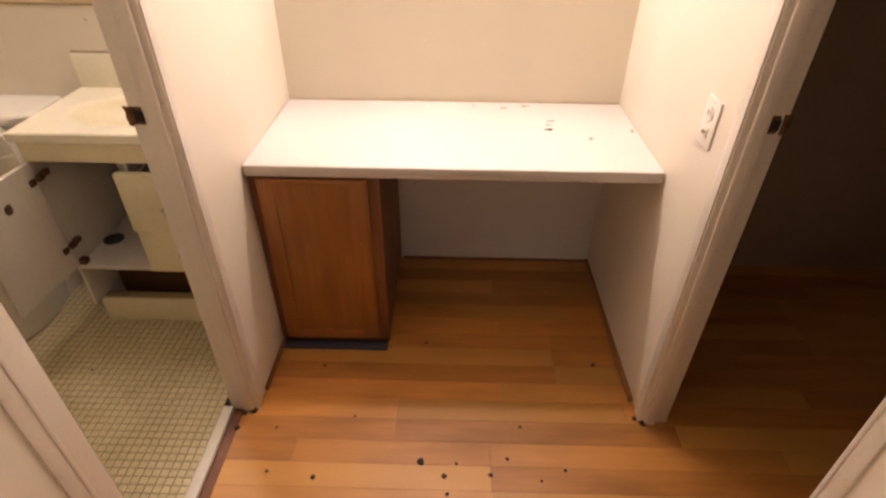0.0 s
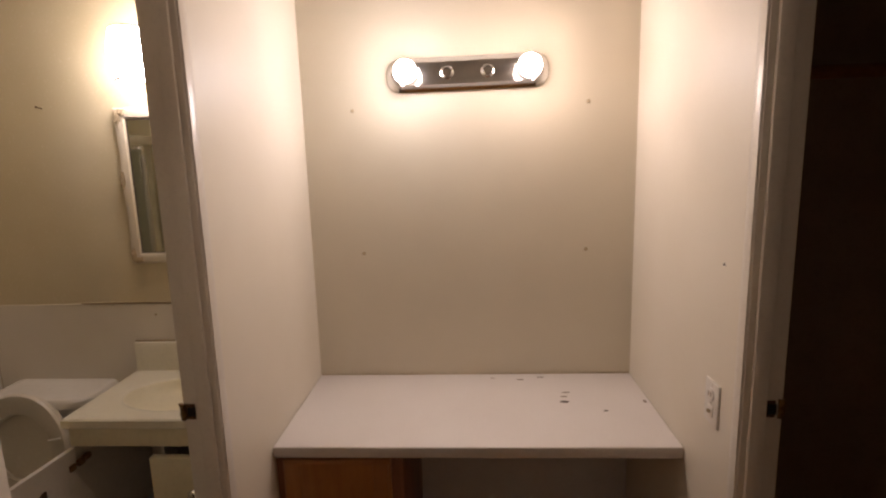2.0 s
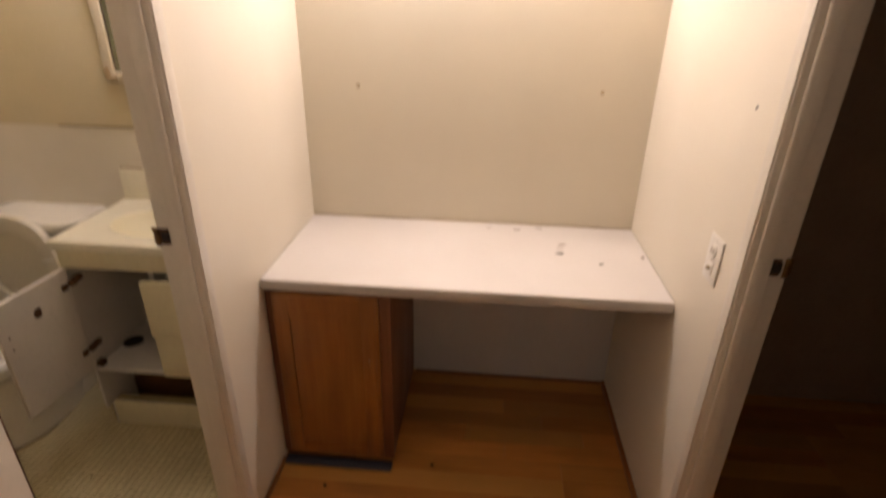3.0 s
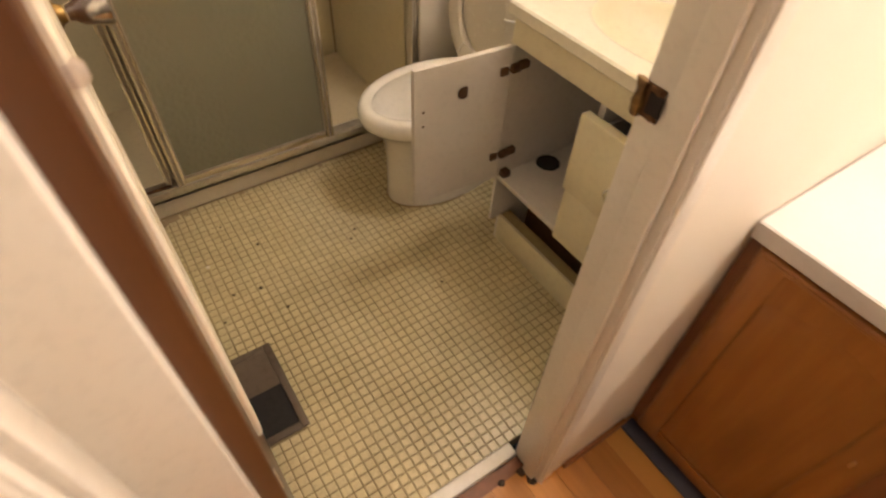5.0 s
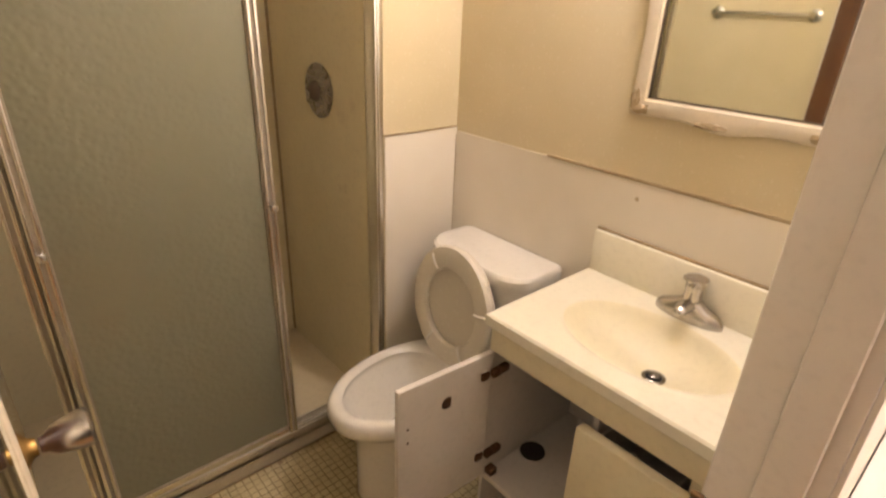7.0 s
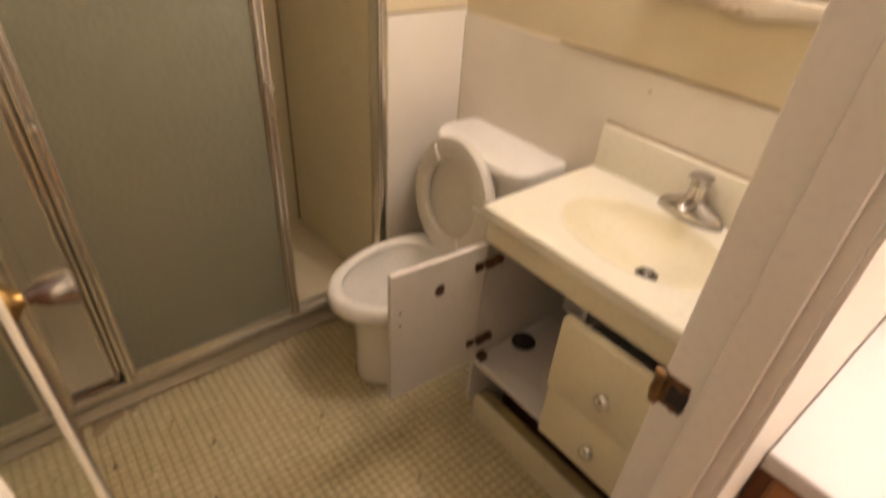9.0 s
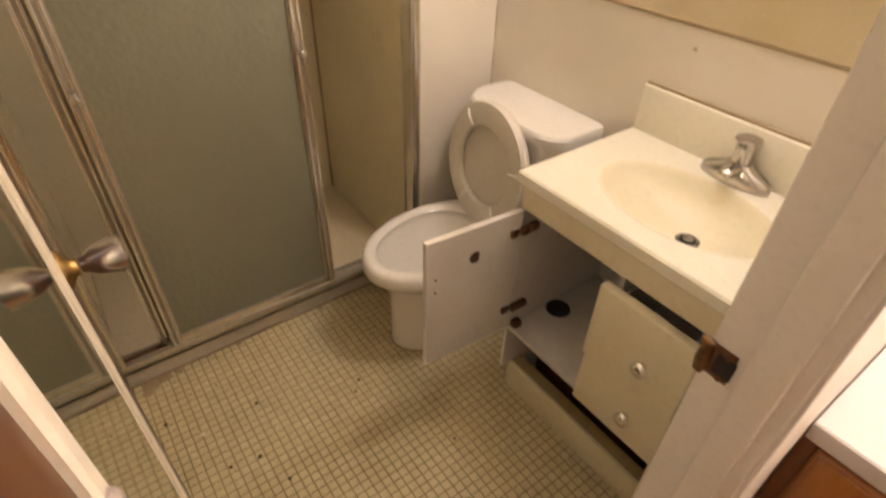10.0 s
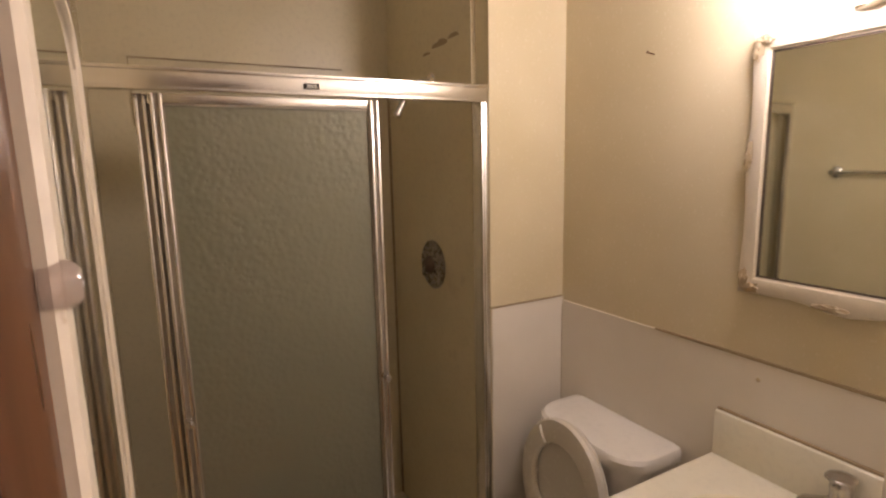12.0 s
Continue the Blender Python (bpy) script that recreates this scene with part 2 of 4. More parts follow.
def lathe(at, axis, profile, n=24, bm=None):
    """Rows of (distance along the axis, radius)."""
    a, s, u = basis(axis)
    at = Vector(at)
    loops = [[at + a * d + (s * math.cos(2 * math.pi * i / n) + u * math.sin(2 * math.pi * i / n)) * max(r, 1e-4)
              for i in range(n)] for d, r in profile]
    return rings(loops, bm)


def ball(at, rx, ry, rz, n=20, bm=None):
    b = bmesh.new()
    bmesh.ops.create_uvsphere(b, u_segments=n, v_segments=max(8, n // 2), radius=1.0)
    for v in b.verts:
        v.co = Vector((at[0] + v.co.x * rx, at[1] + v.co.y * ry, at[2] + v.co.z * rz))
    return join(bm, b)


def tube(points, radius, n=12, bm=None):
    pts = [Vector(p) for p in points]
    loops = []
    for i, p in enumerate(pts):
        d = (pts[min(i + 1, len(pts) - 1)] - pts[max(i - 1, 0)])
        a, s, u = basis(d)
        loops.append([p + (s * math.cos(2 * math.pi * k / n) + u * math.sin(2 * math.pi * k / n)) * radius for k in range(n)])
    return rings(loops, bm)


def egg(cx, cy, z, rx, front, back, n=40):
    """A toilet's outline: its front towards -y."""
    out = []
    for i in range(n):
        a = 2 * math.pi * i / n
        s = math.sin(a)
        out.append(Vector((cx + rx * math.cos(a), cy + (back if s > 0 else front) * s, z)))
    return out


def blob(at, r, seed, squash=0.6):
    b = bmesh.new()
    bmesh.ops.create_icosphere(b, subdivisions=2, radius=1.0)
    for v in b.verts:
        k = 1 + 0.45 * noise.noise(v.co * 1.7 + Vector((seed, seed * 2.1, 0)))
        v.co = Vector((at[0] + v.co.x * r * k, at[1] + v.co.y * r * k, at[2] + max(v.co.z * r * k * squash, -0.25 * r)))
    return b


# ---------------------------------------------------------------- plan
W = 1.245            # alcove and hall width
TOP = 2.40           # ceiling
WT = 0.086           # wall thickness
JY0, JY1 = -0.855, -1.460   # bath door opening, strike and hinge side
CJ0, CJ1 = -0.868, -1.455   # closet opening
BY = -0.090          # bath back wall
NY = -1.440          # bath near wall
SX = -1.296          # stub wall face
FZ = 0.016           # bath floor
HEAD = 2.04          # door head

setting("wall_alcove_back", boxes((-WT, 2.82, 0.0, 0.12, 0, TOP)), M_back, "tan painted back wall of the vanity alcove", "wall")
# thin added sheet, cooler and greyer than the wall above it
setting("wall_alcove_lower", boxes((0.001, W - 0.001, -0.004, 0.0, 0.019, 0.711)), M_lower, "grey-white sheet over the back wall under the counter", "wall")
setting("wall_bath_side", boxes((-WT, 0, JY0 + 0.018, 0, 0, TOP), (-WT, 0, JY1 - 0.018, JY0 + 0.018, HEAD + 0.02, TOP),
                                (-WT, 0, -2.95, JY1 - 0.018, 0, TOP)), M_wall, "cream painted wall with the bathroom doorway", "wall")
setting("wall_closet_side", boxes((W, W + WT, CJ0 + 0.018, 0, 0, TOP), (W, W + WT, CJ1 - 0.018, CJ0 + 0.018, HEAD + 0.02, TOP),
                                  (W, W + WT, -2.95, CJ1 - 0.018, 0, TOP)), M_wall, "cream painted wall with the closet doorway", "wall")
setting("wall_hall_end", boxes((-WT, W + WT, -3.05, -2.95, 0, TOP)), M_wall, "plain cream wall closing the hall", "wall")
# these closet walls have their shade in the base colour
setting("wall_closet_far", boxes((2.70, 2.82, -1.75, 0.0, 0, TOP)), M_closet, "closet end wall, its shade put into the colour", "wall")
setting("wall_closet_near", boxes((W + WT, 2.82, -1.87, -1.75, 0, TOP)), M_closet, "closet side wall, its shade put into the colour", "wall")
setting("wall_closet_lining", boxes((W + WT, 2.70, -0.012, 0.0, 0, TOP)), M_closet, "closet back wall sheet, its shade put into the colour", "wall")
setting("wall_bath_back", boxes((-2.12, -WT, BY, 0.12, 0, TOP)), M_bath, "yellowed tan bathroom wall behind the vanity", "wall")
setting("wall_bath_near", boxes((-2.12, -WT, NY - 0.12, NY, 0, TOP)), M_bath, "yellowed tan bathroom wall behind the door", "wall")
setting("wall_stub", boxes((-1.303, SX, -0.388, BY, 0, TOP)), M_bath, "narrow tan wall between toilet and shower", "wall")
setting("wall_shower_valve", boxes((-2.0, -1.366, -0.405, BY, 0, TOP), (-1.366, -1.303, -0.3885, BY, 0, TOP)), M_shower, "stained beige shower wall with the valve", "wall")
setting("wall_shower_far", boxes((-2.12, -2.0, NY, BY, 0, TOP)), M_shower, "stained beige shower back wall", "wall")
setting("ceiling", boxes((-2.12, 2.82, -3.05, 0.12, TOP, TOP + 0.1)), M_ceil, "plain off-white ceiling", "ceiling")

# wainscot sheets below the paint line
PLZ, PLB = 1.098, 1.083   # top on the stub wall and on the back wall
for nm, r in (("wainscot_back", (SX + 0.004, -WT - 0.001, BY - 0.004, BY, FZ, PLB)), ("wainscot_stub", (SX, SX + 0.004, -0.385, BY, FZ, PLZ - 0.002))):
    setting(nm, boxes(r, bevel=0.001), M_wains, "pale tileboard wainscot sheet with a stained top edge", "wall panel")
for nm, r, m in (("wainscot_joint_back", (-0.905, -WT - 0.001, BY - 0.0065, BY, PLB - 0.001, PLB + 0.006), M_stain),
                 ("wainscot_joint_corner", (SX + 0.005, -0.906, BY - 0.0045, BY, PLB - 0.001, PLB + 0.0008), M_wains),
                 ("wainscot_joint_stub", (SX, SX + 0.0065, -0.386, BY - 0.0065, PLZ - 0.002, PLZ + 0.003), M_stain)):
    setting(nm, boxes(r), m, "brown stained caulk line" if m == M_stain else "clean pale caulk line", "trim")
setting("wall_corner_joint", boxes((SX + 0.001, SX + 0.006, BY - 0.006, BY - 0.001, 0.7, 1.07)), M_gilt, "brown stained corner joint", "trim")


# ---------------------------------------------------------------- door linings and casings
def lining(name, x0, x1, y_strike, y_hinge, face, label):
    """Jamb boards, stop, and a casing on the hall face; face is the hall plane, out its side."""
    out = 1 if face == x1 else -1   # side on which the hall lies
    d = thing(name, ((x0 + x1) / 2, (y_strike + y_hinge) / 2, 0), label, "door frame")
    d["kind"] = "structure"
    part("jamb", box(x0 - 0.002, x1 + 0.002, y_strike, y_strike + 0.018, 0, HEAD + 0.02, 0.004), M_trim, d)
    part("jamb", box(x0 - 0.002, x1 + 0.002, y_hinge - 0.018, y_hinge, 0, HEAD + 0.02, 0.002), M_trim, d)
    if face == 0.0:
        part("hinge_jamb", boxes((-0.122, -0.0765, y_hinge, y_hinge + 0.066, 0, HEAD), (-0.076, -0.048, y_hinge, y_hinge + 0.084, 0, HEAD), bevel=0.003), M_trim, d)
    part("head_jamb", box(x0 - 0.002, x1 + 0.002, y_hinge, y_strike, HEAD, HEAD + 0.02, 0.002), M_trim, d)
    sx0, sx1 = (face - 0.048, face - 0.012) if out > 0 else (face + 0.012, face + 0.048)
    part("door_stop", box(sx0, sx1, y_strike - 0.011, y_strike, 0, HEAD, 0.0045), M_trim, d)
    part("door_stop", box(sx0, sx1, y_hinge, y_hinge + 0.011, 0, HEAD, 0.002), M_trim, d)
    for sign, y in ((1, y_strike), (-1, y_hinge)):
        bm = None
        for a0, a1, h in ((0.004, 0.042, 0.0045), (0.004, 0.013, 0.0068)):
            ya, yb = sorted((y + sign * a0, y + sign * a1))
            xa, xb = sorted((face - out * 0.002, face + out * h))
            bm = box(xa, xb, ya, yb, 0, HEAD + 0.06, 0.0022, bm)
        part("casing", bm, M_trim, d)
    xa, xb = sorted((face - out * 0.002, face + out * 0.0085))
    part("head_casing", box(xa, xb, y_hinge - 0.05, y_strike + 0.05, HEAD + 0.006, HEAD + 0.058, 0.002), M_trim, d)
    return d


lining("door_1", -WT, 0.0, JY0, JY1, 0.0, "white painted wooden bathroom door frame with worn edges")
lining("door_2", W, W + WT, CJ0, CJ1, W, "white painted wooden closet door frame")


def strike(name, x, y, z, out, label):
    t = thing(name, (x, y, z), label, "strike plate")
    bm = box(x - 0.020, x + 0.008, y - 0.003, y, z - 0.020, z + 0.020, 0.001)
    part("plate", bm, M_rust, t)
    part("latch_hole", box(x - 0.010, x + 0.010, y - 0.0045, y - 0.002, z - 0.013, z + 0.012, 0.001), M_dark, t)
    lx0, lx1 = sorted((x + out * 0.014, x + out * 0.027))
    bm = box(lx0, lx1, y - 0.009, y, z - 0.022, z + 0.024, 0.003)
    bmesh.ops.subdivide_edges(bm, edges=bm.edges, cuts=2, use_grid_fill=True)
    for w in bm.verts:
        w.co += Vector((noise.noise(w.co * 90), 0.5 * noise.noise(w.co * 90 + Vector((3, 1, 2))), noise.noise(w.co * 70 + Vector((0, 7, 0))))) * 0.0045
    part("curled_lip", bm, M_lip, t, "bent rusty brass lip")
    for dz in (-0.0155, 0.0155):
        part("screw", lathe((x, y - 0.003, z + dz), (0, -1, 0), [(0, 0.005), (0.002, 0.004)], 10), M_rust, t)
    return t


strike("strike_plate", -0.066, JY0, 1.015, -1, "rusty strike plate with bent brass lip on white jamb")
strike("strike_plate", W + 0.062, CJ0, 1.024, 1, "dark rusty strike plate on the closet jamb")

# threshold between wood and tile
t = solid("threshold", box(-0.112, -0.078, JY1 + 0.001, JY0 - 0.001, 0.0, FZ + 0.006, 0.005), M_thr,
          "chipped white marble threshold strip between wood and tile", "threshold")
t["kind"] = "structure"
setting("floor_gap_filler", boxes((-0.078, -0.046, JY1, JY0, -0.02, 0.003)), M_oak_side, "dirty raw strip beside the threshold", "floor")


# ---------------------------------------------------------------- alcove counter
c = thing("countertop", (W / 2, -0.28, 0.745), "white laminate countertop with brown scuffs, built into the alcove", "countertop")
part("slab", box(0.003, W - 0.003, -0.555, -0.002, 0.712, 0.745, 0.0015), M_ctr, c)
# edge strip is darker and greyer than the slab
part("front_edge", box(0.003, W - 0.003, -0.560, -0.5555, 0.711, 0.7445, 0.0015), M_ctr_edge, c, "darker, greyer laminate front edge")
part("caulk_line", box(0.004, W - 0.004, -0.0085, -0.0025, 0.7448, 0.7475, 0.0008), M_gilt, c, "yellowed caulk line")
for k, (x, y, a, b2) in enumerate(((0.945, -0.256, 0.016, 0.008), (0.950, -0.215, 0.012, 0.005), (0.962, -0.180, 0.014, 0.005), (1.074, -0.325, 0.009, 0.005), (0.805, -0.065, 0.013, 0.005),
                                   (0.885, -0.043, 0.016, 0.004), (1.225, -0.256, 0.006, 0.010), (0.70, -0.05, 0.010, 0.003))):
    bm = blob((x, y, 0.7455), 1.0, k + 3, 0.5)
    for v in bm.verts:
        v.co = Vector((x + (v.co.x - x) * a, y + (v.co.y - y) * b2, 0.7452 + max(0, (v.co.z - 0.7455)) * 0.0015))
    solid("paint_chip", bm, M_dirt if k in (0, 3) else M_chip, "small brown chip mark on the white countertop", "stain", "counter marks")


def panel_door(x0, x1, y, z0, z1, name, material, parent, arch=0.0, rail=0.055, thick=0.019):
    """A frame and raised-panel door that faces -y, the panel's head arched."""
    e = 0.011   # the outer edge is moulded: the frame stops short and a stepped lip runs round it
    d = part(name, boxes((x0 + e, x0 + rail, y, y + thick, z0 + e, z1 - e), (x1 - rail, x1 - e, y, y + thick, z0 + e, z1 - e),
                         (x0 + rail, x1 - rail, y, y + thick, z0 + e, z0 + rail), bevel=0.0009), material, parent)
    steps = ((e - 0.0005, 0.0005), (e - 0.003, 0.0012), (e - 0.0045, 0.0042), (e - 0.0075, 0.0052), (0.001, 0.0085), (0.0, 0.011), (0.0, thick), (e - 0.0005, thick))
    part("moulded_edge", rings([[Vector((x0 + i, y + h, z0 + i)), Vector((x1 - i, y + h, z0 + i)), Vector((x1 - i, y + h, z1 - i)), Vector((x0 + i, y + h, z1 - i))] for i, h in steps], caps=False), material, d)
    n = 16
    xs = [x0 + rail + (x1 - x0 - 2 * rail) * i / n for i in range(n + 1)]

    def head(x, extra=0.0):
        u = (x - (x0 + x1) / 2) / ((x1 - x0) / 2 - rail)
        return z1 - rail - arch + arch * max(0.0, math.cos(min(1, abs(u)) * math.pi / 2)) ** 0.8 + extra
    b = rings([[Vector((x, y, head(x))), Vector((x, y + thick, head(x))), Vector((x, y + thick, z1 - e)), Vector((x, y, z1 - e))] for x in xs])
    part("top_rail", b, material, d)
    loops = []
    for inset, depth in ((-0.002, 0.0055), (0.001, 0.0055), (0.024, 0.001), (0.026, 0.001)):
        lo = [Vector((x0 + rail + inset, y + depth, z0 + rail + inset)), Vector((x1 - rail - inset, y + depth, z0 + rail + inset))]
        up = []
        for i in range(n, -1, -1):
            x = x0 + rail + inset + (x1 - x0 - 2 * rail - 2 * inset) * i / n
            up.append(Vector((x, y + depth, head(xs[i]) - inset)))
        loops.append(lo + up)
    part("raised_panel", rings(loops), material, d)
    return d


c = thing("base_cabinet", (0.195, -0.28, 0.0), "orange-brown oak base cabinet with an arched panel door, under the counter", "cabinet")
# carcass and face frame are a darker brown than the door
for x in (0.020, 0.382):
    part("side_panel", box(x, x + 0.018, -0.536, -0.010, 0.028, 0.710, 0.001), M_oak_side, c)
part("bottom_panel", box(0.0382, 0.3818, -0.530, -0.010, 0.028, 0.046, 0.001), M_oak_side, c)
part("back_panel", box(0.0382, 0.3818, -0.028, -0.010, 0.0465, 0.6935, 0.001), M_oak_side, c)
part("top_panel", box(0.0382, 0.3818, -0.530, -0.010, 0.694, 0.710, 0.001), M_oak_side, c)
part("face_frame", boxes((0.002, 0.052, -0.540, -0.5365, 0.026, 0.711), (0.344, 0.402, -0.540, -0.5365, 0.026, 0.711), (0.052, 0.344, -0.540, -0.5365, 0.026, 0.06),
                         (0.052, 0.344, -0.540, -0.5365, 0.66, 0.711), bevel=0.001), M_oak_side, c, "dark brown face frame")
panel_door(0.026, 0.366, -0.560, 0.034, 0.700, "door", M_oak, c, 0.035)
part("catch", box(0.332, 0.336, -0.5625, -0.5595, 0.452, 0.474, 0.001), M_chrome, c, "small bright scratch plate")
part("kick", box(0.010, 0.396, -0.584, -0.541, 0.0062, 0.0180, 0.004), M_kick, c, "blue-black strip under the cabinet")

# nail holes where a mirror hung
for x, z in ((0.204, 1.247), (1.065, 1.248), (1.066, 1.799), (0.190, 1.792)):
    bm = lathe((x, 0.0, z), (0, -1, 0), [(0.0, 0.008), (0.003, 0.007), (0.004, 0.004)], 12)
    solid("wall_plug", bm, M_gilt, "small brown wall plug in the tan wall", "wall plug", "wall plugs")
solid("wall_plug", lathe((W, -0.735, 1.335), (-1, 0, 0), [(0, 0.004), (0.002, 0.003)], 10), M_dark, "tiny dark nail hole in the cream wall", "nail hole")

# outlet
o = thing("wall_outlet", (W, -0.720, 0.968), "white switch and socket plate on the cream alcove wall", "outlet")
part("cover_plate", box(W - 0.006, W, -0.758, -0.682, 0.908, 1.026, 0.003), M_plate, o)
part("socket", lathe((W - 0.005, -0.720, 0.990), (-1, 0, 0), [(0, 0.017), (0.004, 0.0165), (0.005, 0.014)], 20), M_plate, o)
part("slot", box(W - 0.0112, W - 0.009, -0.728, -0.725, 0.986, 0.998), M_chip, o)
part("slot", box(W - 0.0112, W - 0.009, -0.715, -0.712, 0.986, 0.998), M_chip, o)
part("switch_surround", box(W - 0.0085, W - 0.005, -0.734, -0.706, 0.930, 0.958, 0.001), M_plate, o)
part("toggle", box(W - 0.016, W - 0.008, -0.726, -0.715, 0.941, 0.949, 0.002), M_gilt, o, "dirty toggle")
part("screw", lathe((W - 0.006, -0.720, 0.967), (-1, 0, 0), [(0, 0.003), (0.0015, 0.002)], 10), M_nickel, o)


# ---------------------------------------------------------------- vanity light bar
LX0, LX1, LZ = 0.328, 0.918, 1.912
bar = thing("vanity_light_bar", ((LX0 + LX1) / 2, 0, LZ), "chrome vanity light bar, two lit globe bulbs, two empty sockets", "wall lamp")
TILT = 0.012


def bar_outline(grow, y):
    h, r = 0.060 + grow, 0.050 + grow * 0.7
    pts = []
    for cx, cz, a0 in ((LX0 - grow + r, -h + r, 180), (LX1 + grow - r, -h + r, 270), (LX1 + grow - r, h - r, 0), (LX0 - grow + r, h - r, 90)):
        pts += [(cx + r * math.cos(radians(a0 + 18 * k)), cz + r * math.sin(radians(a0 + 18 * k))) for k in range(6)]
    return [Vector((x, y, LZ + z + (x - 0.62) * TILT)) for x, z in pts]


part("back_plate", rings([bar_outline(0, 0.0), bar_outline(0, -0.012), bar_outline(-0.005, -0.015), bar_outline(-0.012, -0.019), bar_outline(-0.014, -0.038),
                          bar_outline(-0.021, -0.044), bar_outline(-0.024, -0.044)]), M_chrome, bar)
for k, x in enumerate((0.407, 0.552, 0.697, 0.841)):
    z = LZ + (x - 0.62) * TILT
    s = part("socket", lathe((x, -0.044, z), (0, -1, 0), [(0, 0.024), (0.004, 0.024), (0.006, 0.020), (0.026, 0.019), (0.027, 0.015), (0.012, 0.014)], 24), M_chrome, bar)
    part("socket_insert", lathe((x, -0.050, z), (0, -1, 0), [(0, 0.013), (0.004, 0.013)], 16), M_dark, s)
    if k in (0, 3):
        g = part("bulb", lathe((x, -0.070, z), (0, -1, 0), [(0.039, 0.0375), (0.044, 0.039), (0.056, 0.0395), (0.074, 0.034), (0.086, 0.020), (0.091, 0.003)], 24),
                 M_bulb_a if k == 0 else M_bulb_b, bar, "lit globe bulb")
        # opaque rear half added to each bulb to cut its light on the wall
        part("bulb_light_cup", lathe((x, -0.070, z), (0, -1, 0), [(0, 0.013), (0.010, 0.017), (0.022, 0.031), (0.034, 0.0375), (0.0395, 0.0385)], 24), M_bulb_cup, g, "opaque cup added to keep bulb light off the wall")

# ---------------------------------------------------------------- closet
rod = thing("closet_rod", (2.03, -0.30, 1.80), "wooden closet rod on end sockets, in the unlit closet", "closet rod")
part("rod", tube([(W + WT + 0.004, -0.33, 1.83), (2.697, -0.33, 1.83)], 0.021, 16), M_shoe, rod)
for x, a in ((W + WT, 1), (2.70, -1)):
    part("end_socket", lathe((x, -0.33, 1.83), (a, 0, 0), [(0, 0.034), (0.012, 0.034), (0.014, 0.026)], 18), M_trim, rod)

# ---------------------------------------------------------------- bathroom vanity
VX0, VX1, VF, VT = -0.709, -WT - 0.003, -0.513, 0.814
SCX, SCY, SRX, SRY = -0.412, -0.312, 0.196, 0.130
top = thing("bathroom_sink", ((VX0 + VX1) / 2, -0.3, 0.78), "cream cultured-marble vanity top with an oval basin and backsplash", "sink")
angles = sorted([2 * math.pi * i / 72 for i in range(72)] +
                [math.atan2(y - SCY, x - SCX) % (2 * math.pi) for x in (VX0, VX1) for y in (VF, BY - 0.005)])


def rect_at(a, grow, z):
    dx, dy = math.cos(a), math.sin(a)
    kx = ((VX1 - SCX + grow) if dx > 0 else (VX0 - SCX - grow)) / dx if abs(dx) > 1e-6 else 1e9
    ky = ((BY - 0.005 - SCY) if dy > 0 else (VF - SCY - grow)) / dy if abs(dy) > 1e-6 else 1e9
    k = min(abs(kx), abs(ky))
    return Vector((SCX + dx * k, SCY + dy * k, z))


def oval_at(a, k, z, shift=0.0):
    return Vector((SCX + SRX * k * math.cos(a) + shift * 0.03, SCY + SRY * k * math.sin(a) + shift * 0.012, z))


outer = [[rect_at(a, -0.004, VT - 0.034) for a in angles], [rect_at(a, 0, VT - 0.030) for a in angles], [rect_at(a, 0, VT - 0.005) for a in angles],
         [rect_at(a, -0.005, VT) for a in angles], [oval_at(a, 1.13, VT) for a in angles], [oval_at(a, 1.07, VT - 0.001) for a in angles], [oval_at(a, 1.02, VT - 0.0035) for a in angles]]
part("deck", rings(outer, caps=False), M_vinyl, top)
bowl = [[oval_at(a, k, VT + dz, sh) for a in angles] for k, dz, sh in ((1.02, -0.0035, 0), (0.985, -0.008, 0), (0.95, -0.016, 0.03), (0.89, -0.029, 0.1),
        (0.79, -0.045, 0.22), (0.64, -0.061, 0.42), (0.46, -0.075, 0.66), (0.28, -0.085, 0.86), (0.11, -0.090, 1))]
part("basin", rings(bowl, caps=False), M_basin, top, "yellowed cream oval basin")
part("backsplash", box(VX0 + 0.006, VX1, BY - 0.024, BY - 0.0045, VT - 0.002, 0.931, 0.004), M_vinyl, top)
part("caulk", box(VX0 + 0.006, VX1, BY - 0.013, BY - 0.0042, 0.9303, 0.9375, 0.002), M_stain, top, "brown mouldy caulk line")
dr = part("drain", lathe((SCX + 0.030, SCY + 0.012, VT - 0.0905), (0, 0, 1), [(0, 0.026), (0.004, 0.026), (0.0065, 0.021), (0.002, 0.0175)], 24), M_tarnish, top, "tarnished drain ring")
part("drain_hole", lathe((SCX + 0.030, SCY + 0.012, VT - 0.0900), (0, 0, 1), [(0, 0.0172), (0.003, 0.0172)], 20), M_dark, dr)
part("stopper", lathe((SCX + 0.030, SCY + 0.012, VT - 0.0865), (0, 0, 1), [(0, 0.004), (0.003, 0.0115), (0.005, 0.0115), (0.007, 0.007)], 18), M_tarnish, dr, "tarnished pop-up stopper")

v = thing("vanity_cabinet", ((VX0 + VX1) / 2, -0.3, FZ), "cream painted vanity cabinet with one door open and two drawers", "cabinet")
BX0, BX1, BF = -0.692, VX1 - 0.002, -0.490
part("side_panel", boxes((BX0 - 0.010, BX0 - 0.002, BF, BY - 0.006, 0.118, 0.779), (BX0 - 0.010, BX0 - 0.002, -0.456, BY - 0.006, FZ, 0.118)), M_van_in, v, "whitish side panel with a toe notch")
part("side_panel", box(BX1 - 0.014, BX1, BF, BY - 0.006, FZ, 0.779, 0.001), M_van, v)
